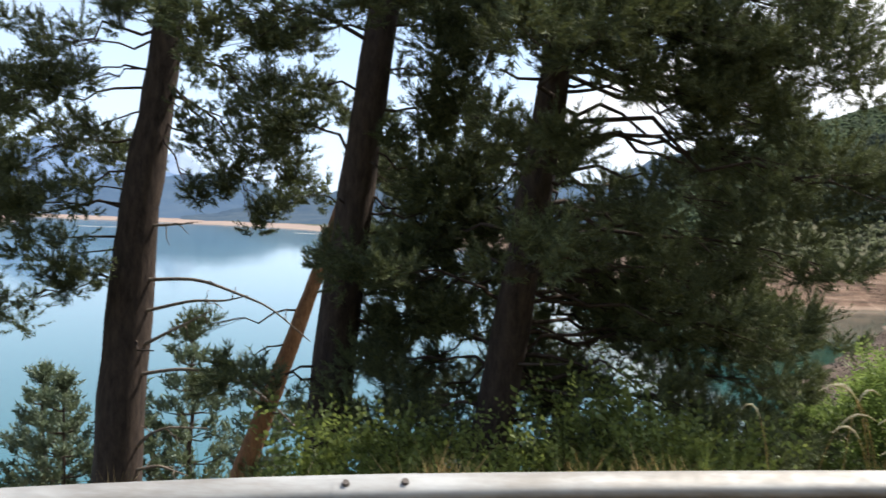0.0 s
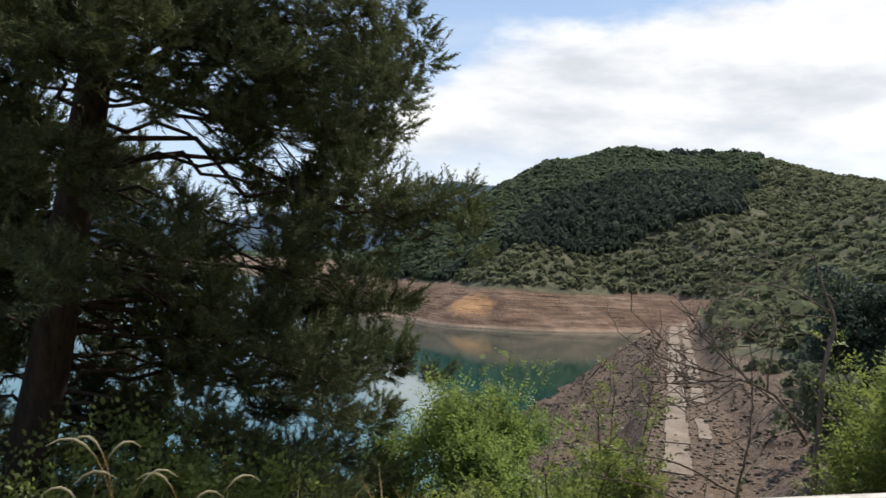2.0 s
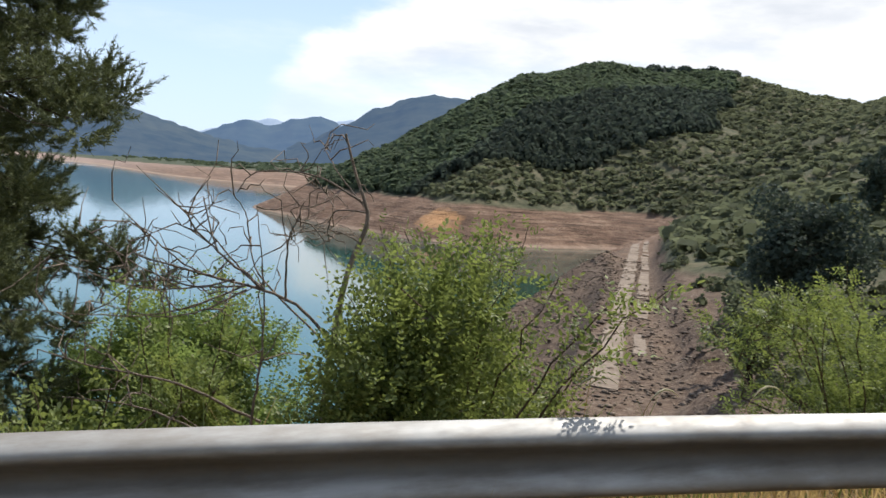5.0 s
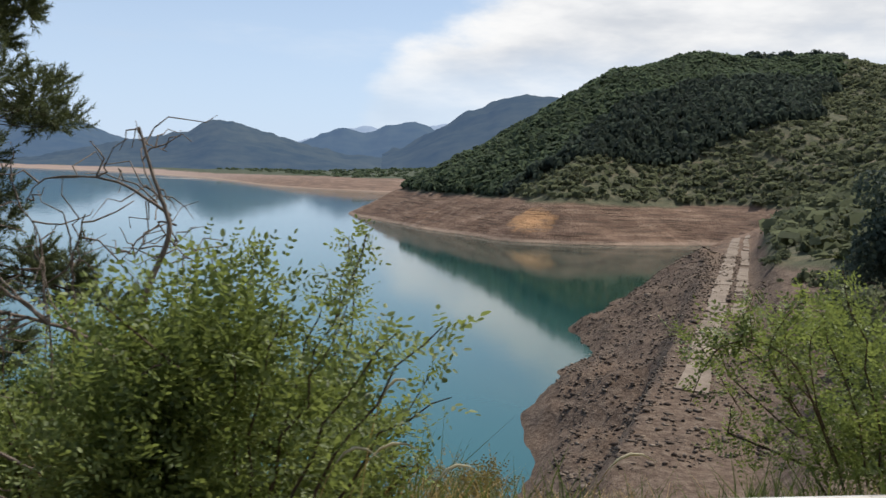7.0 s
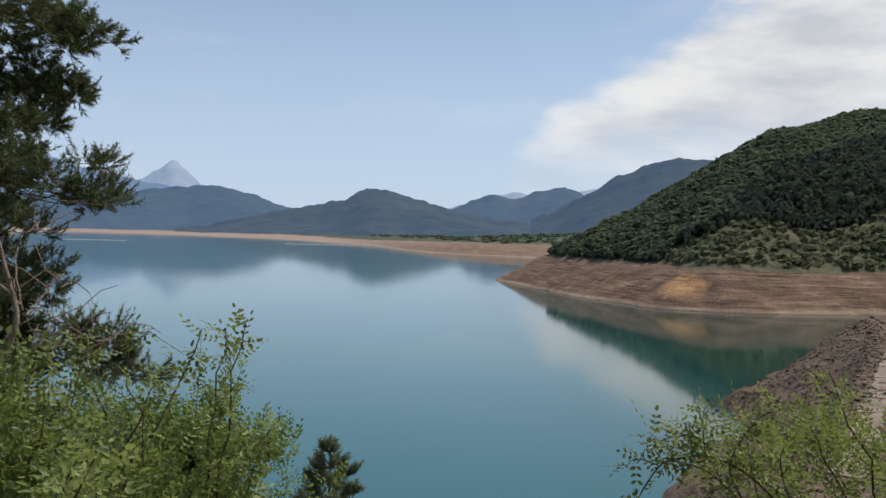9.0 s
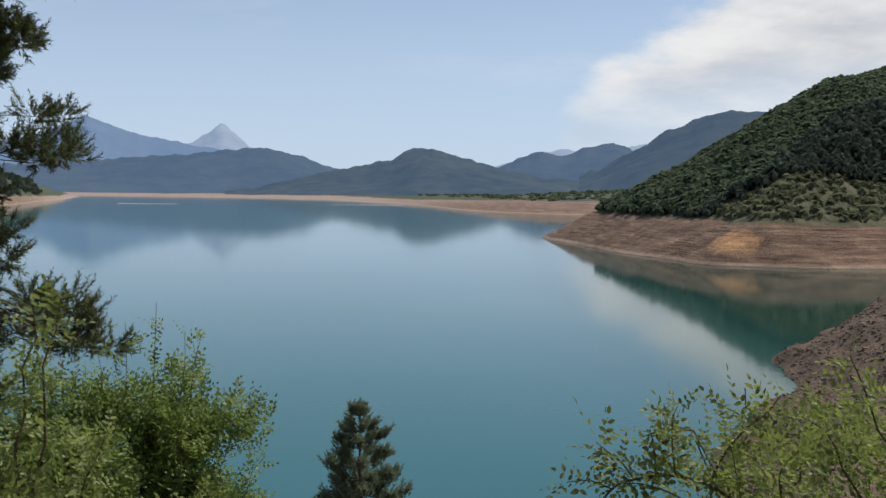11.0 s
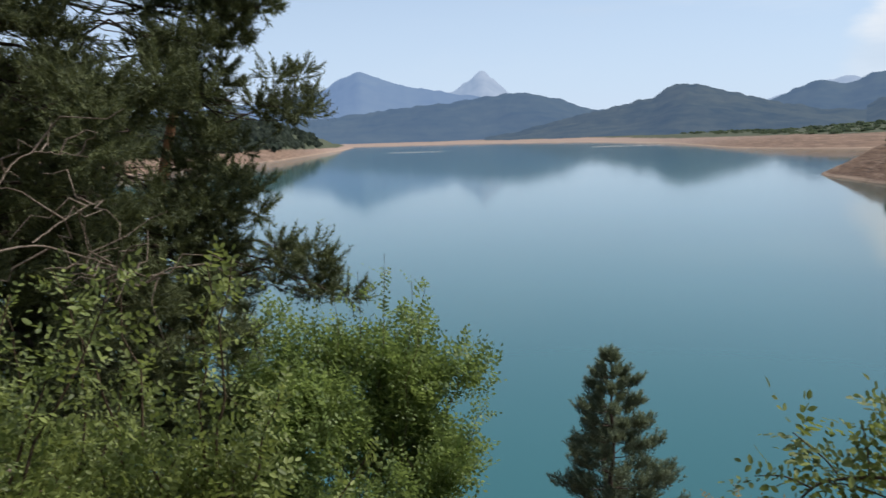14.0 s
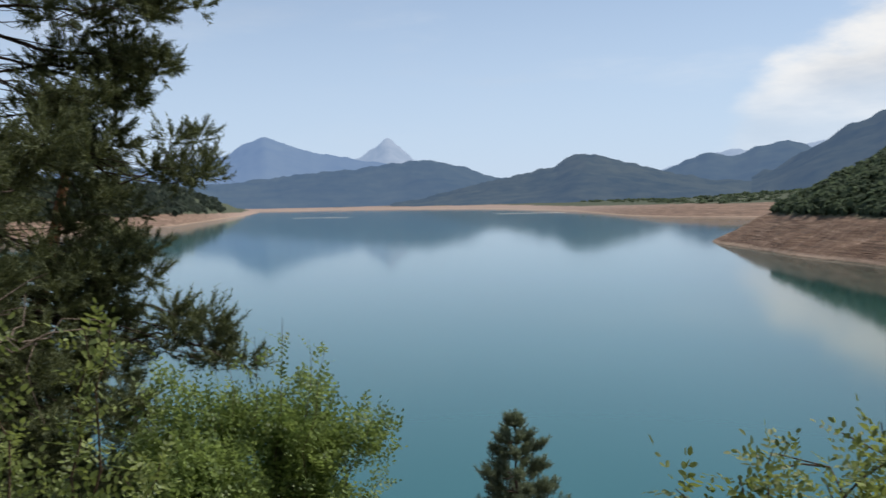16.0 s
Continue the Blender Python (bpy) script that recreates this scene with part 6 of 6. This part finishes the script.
# ---------------------------------------------------------------- old concrete strip and stones on the right bank
rng = np.random.default_rng(101)
channel = tagged(empty("concrete_channel", (20, 28, ground_at(20, 28))), "old broken concrete channel running down the shore", "channel")
A0, A1 = np.array([26.8, 36.0]), np.array([98.0, 149.0])
along = (A1 - A0) / np.linalg.norm(A1 - A0)
cross = np.array([along[1], -along[0]])
total = float(np.linalg.norm(A1 - A0))
base = np.array([20, 28, ground_at(20, 28)])
for lane, (o0, o1) in enumerate([(-0.95, 0.6), (1.25, 2.3)]):
    s = 0.0
    while s < total:
        ln = rng.uniform(2.4, 5.5)
        if rng.uniform() > (0.0 if lane == 0 else 0.2) and s > (0 if lane == 0 else 9):
            e0, e1 = o0 + rng.uniform(-0.10, 0.10), o1 + rng.uniform(-0.14, 0.14)
            c = [A0 + along * (s + 0.06) + cross * e0, A0 + along * (s + ln) + cross * (e0 + rng.uniform(-0.12, 0.12)),
                 A0 + along * (s + ln) + cross * (e1 + rng.uniform(-0.16, 0.16)), A0 + along * (s + 0.06) + cross * e1]
            mid = (c[0] + c[2]) / 2
            zt = [ground_at(*p) for p in c]
            zt = [0.3 * max(zt) + 0.7 * q + 0.07 + rng.uniform(-0.02, 0.02) for q in zt]
            bm = bmesh.new()
            up_v = [bm.verts.new((p[0] - base[0], p[1] - base[1], h - base[2])) for p, h in zip(c, zt)]
            lo_v = [bm.verts.new((p[0] - base[0], p[1] - base[1], h - base[2] - 1.2)) for p, h in zip(c, zt)]
            bm.faces.new(up_v)
            for i in range(4):
                j = (i + 1) % 4
                bm.faces.new((up_v[j], up_v[i], lo_v[i], lo_v[j]))
            part("slab", bm, MAT["concrete"], channel)
        s += ln

n = 42000
sx, sy = rng.uniform(18, 75, n), rng.uniform(30, 150, n)
sd = signed_distance(sx, sy, SHORE_NEAR)
m = (sd > 0.2) & (sd < 19) & (value_noise(sx, sy, 7, 3, 31) > -0.75)
sx, sy = sx[m], sy[m]
sz = height(sx, sy)
ico = np.array([[0, 0, 1], [0.9, 0, 0.4], [0.28, 0.85, 0.4], [-0.72, 0.53, 0.4], [-0.72, -0.53, 0.4], [0.28, -0.85, 0.4], [0, 0, -0.6]])
tri = np.array([[0, 1, 2], [0, 2, 3], [0, 3, 4], [0, 4, 5], [0, 5, 1], [6, 2, 1], [6, 3, 2], [6, 4, 3], [6, 5, 4], [6, 1, 5]])
sr = rng.uniform(0.07, 0.38, len(sx)) ** 1.7 * 1.05 * np.where(rng.uniform(0, 1, len(sx)) < 0.05, 1.8, 1.0)
ang = rng.uniform(0, 6.28, len(sx))
jit = ico[None] * rng.uniform(0.45, 1.6, (len(sx), 7, 1)) * rng.uniform(0.6, 1.5, (len(sx), 1, 3)) * (1, 1, 0.6)
vx = jit[..., 0] * np.cos(ang)[:, None] - jit[..., 1] * np.sin(ang)[:, None]
vy = jit[..., 0] * np.sin(ang)[:, None] + jit[..., 1] * np.cos(ang)[:, None]
v = np.stack([vx * sr[:, None] + sx[:, None], vy * sr[:, None] + sy[:, None], jit[..., 2] * sr[:, None] + sz[:, None]], -1).reshape(-1, 3)
f = (np.arange(len(sx))[:, None, None] * 7 + tri[None]).reshape(-1, 3)
tagged(mesh_object("shore_stones", v, f, MAT["stone"]), "loose brown stones strewn over the bare bank", "stones", kind="stuff")
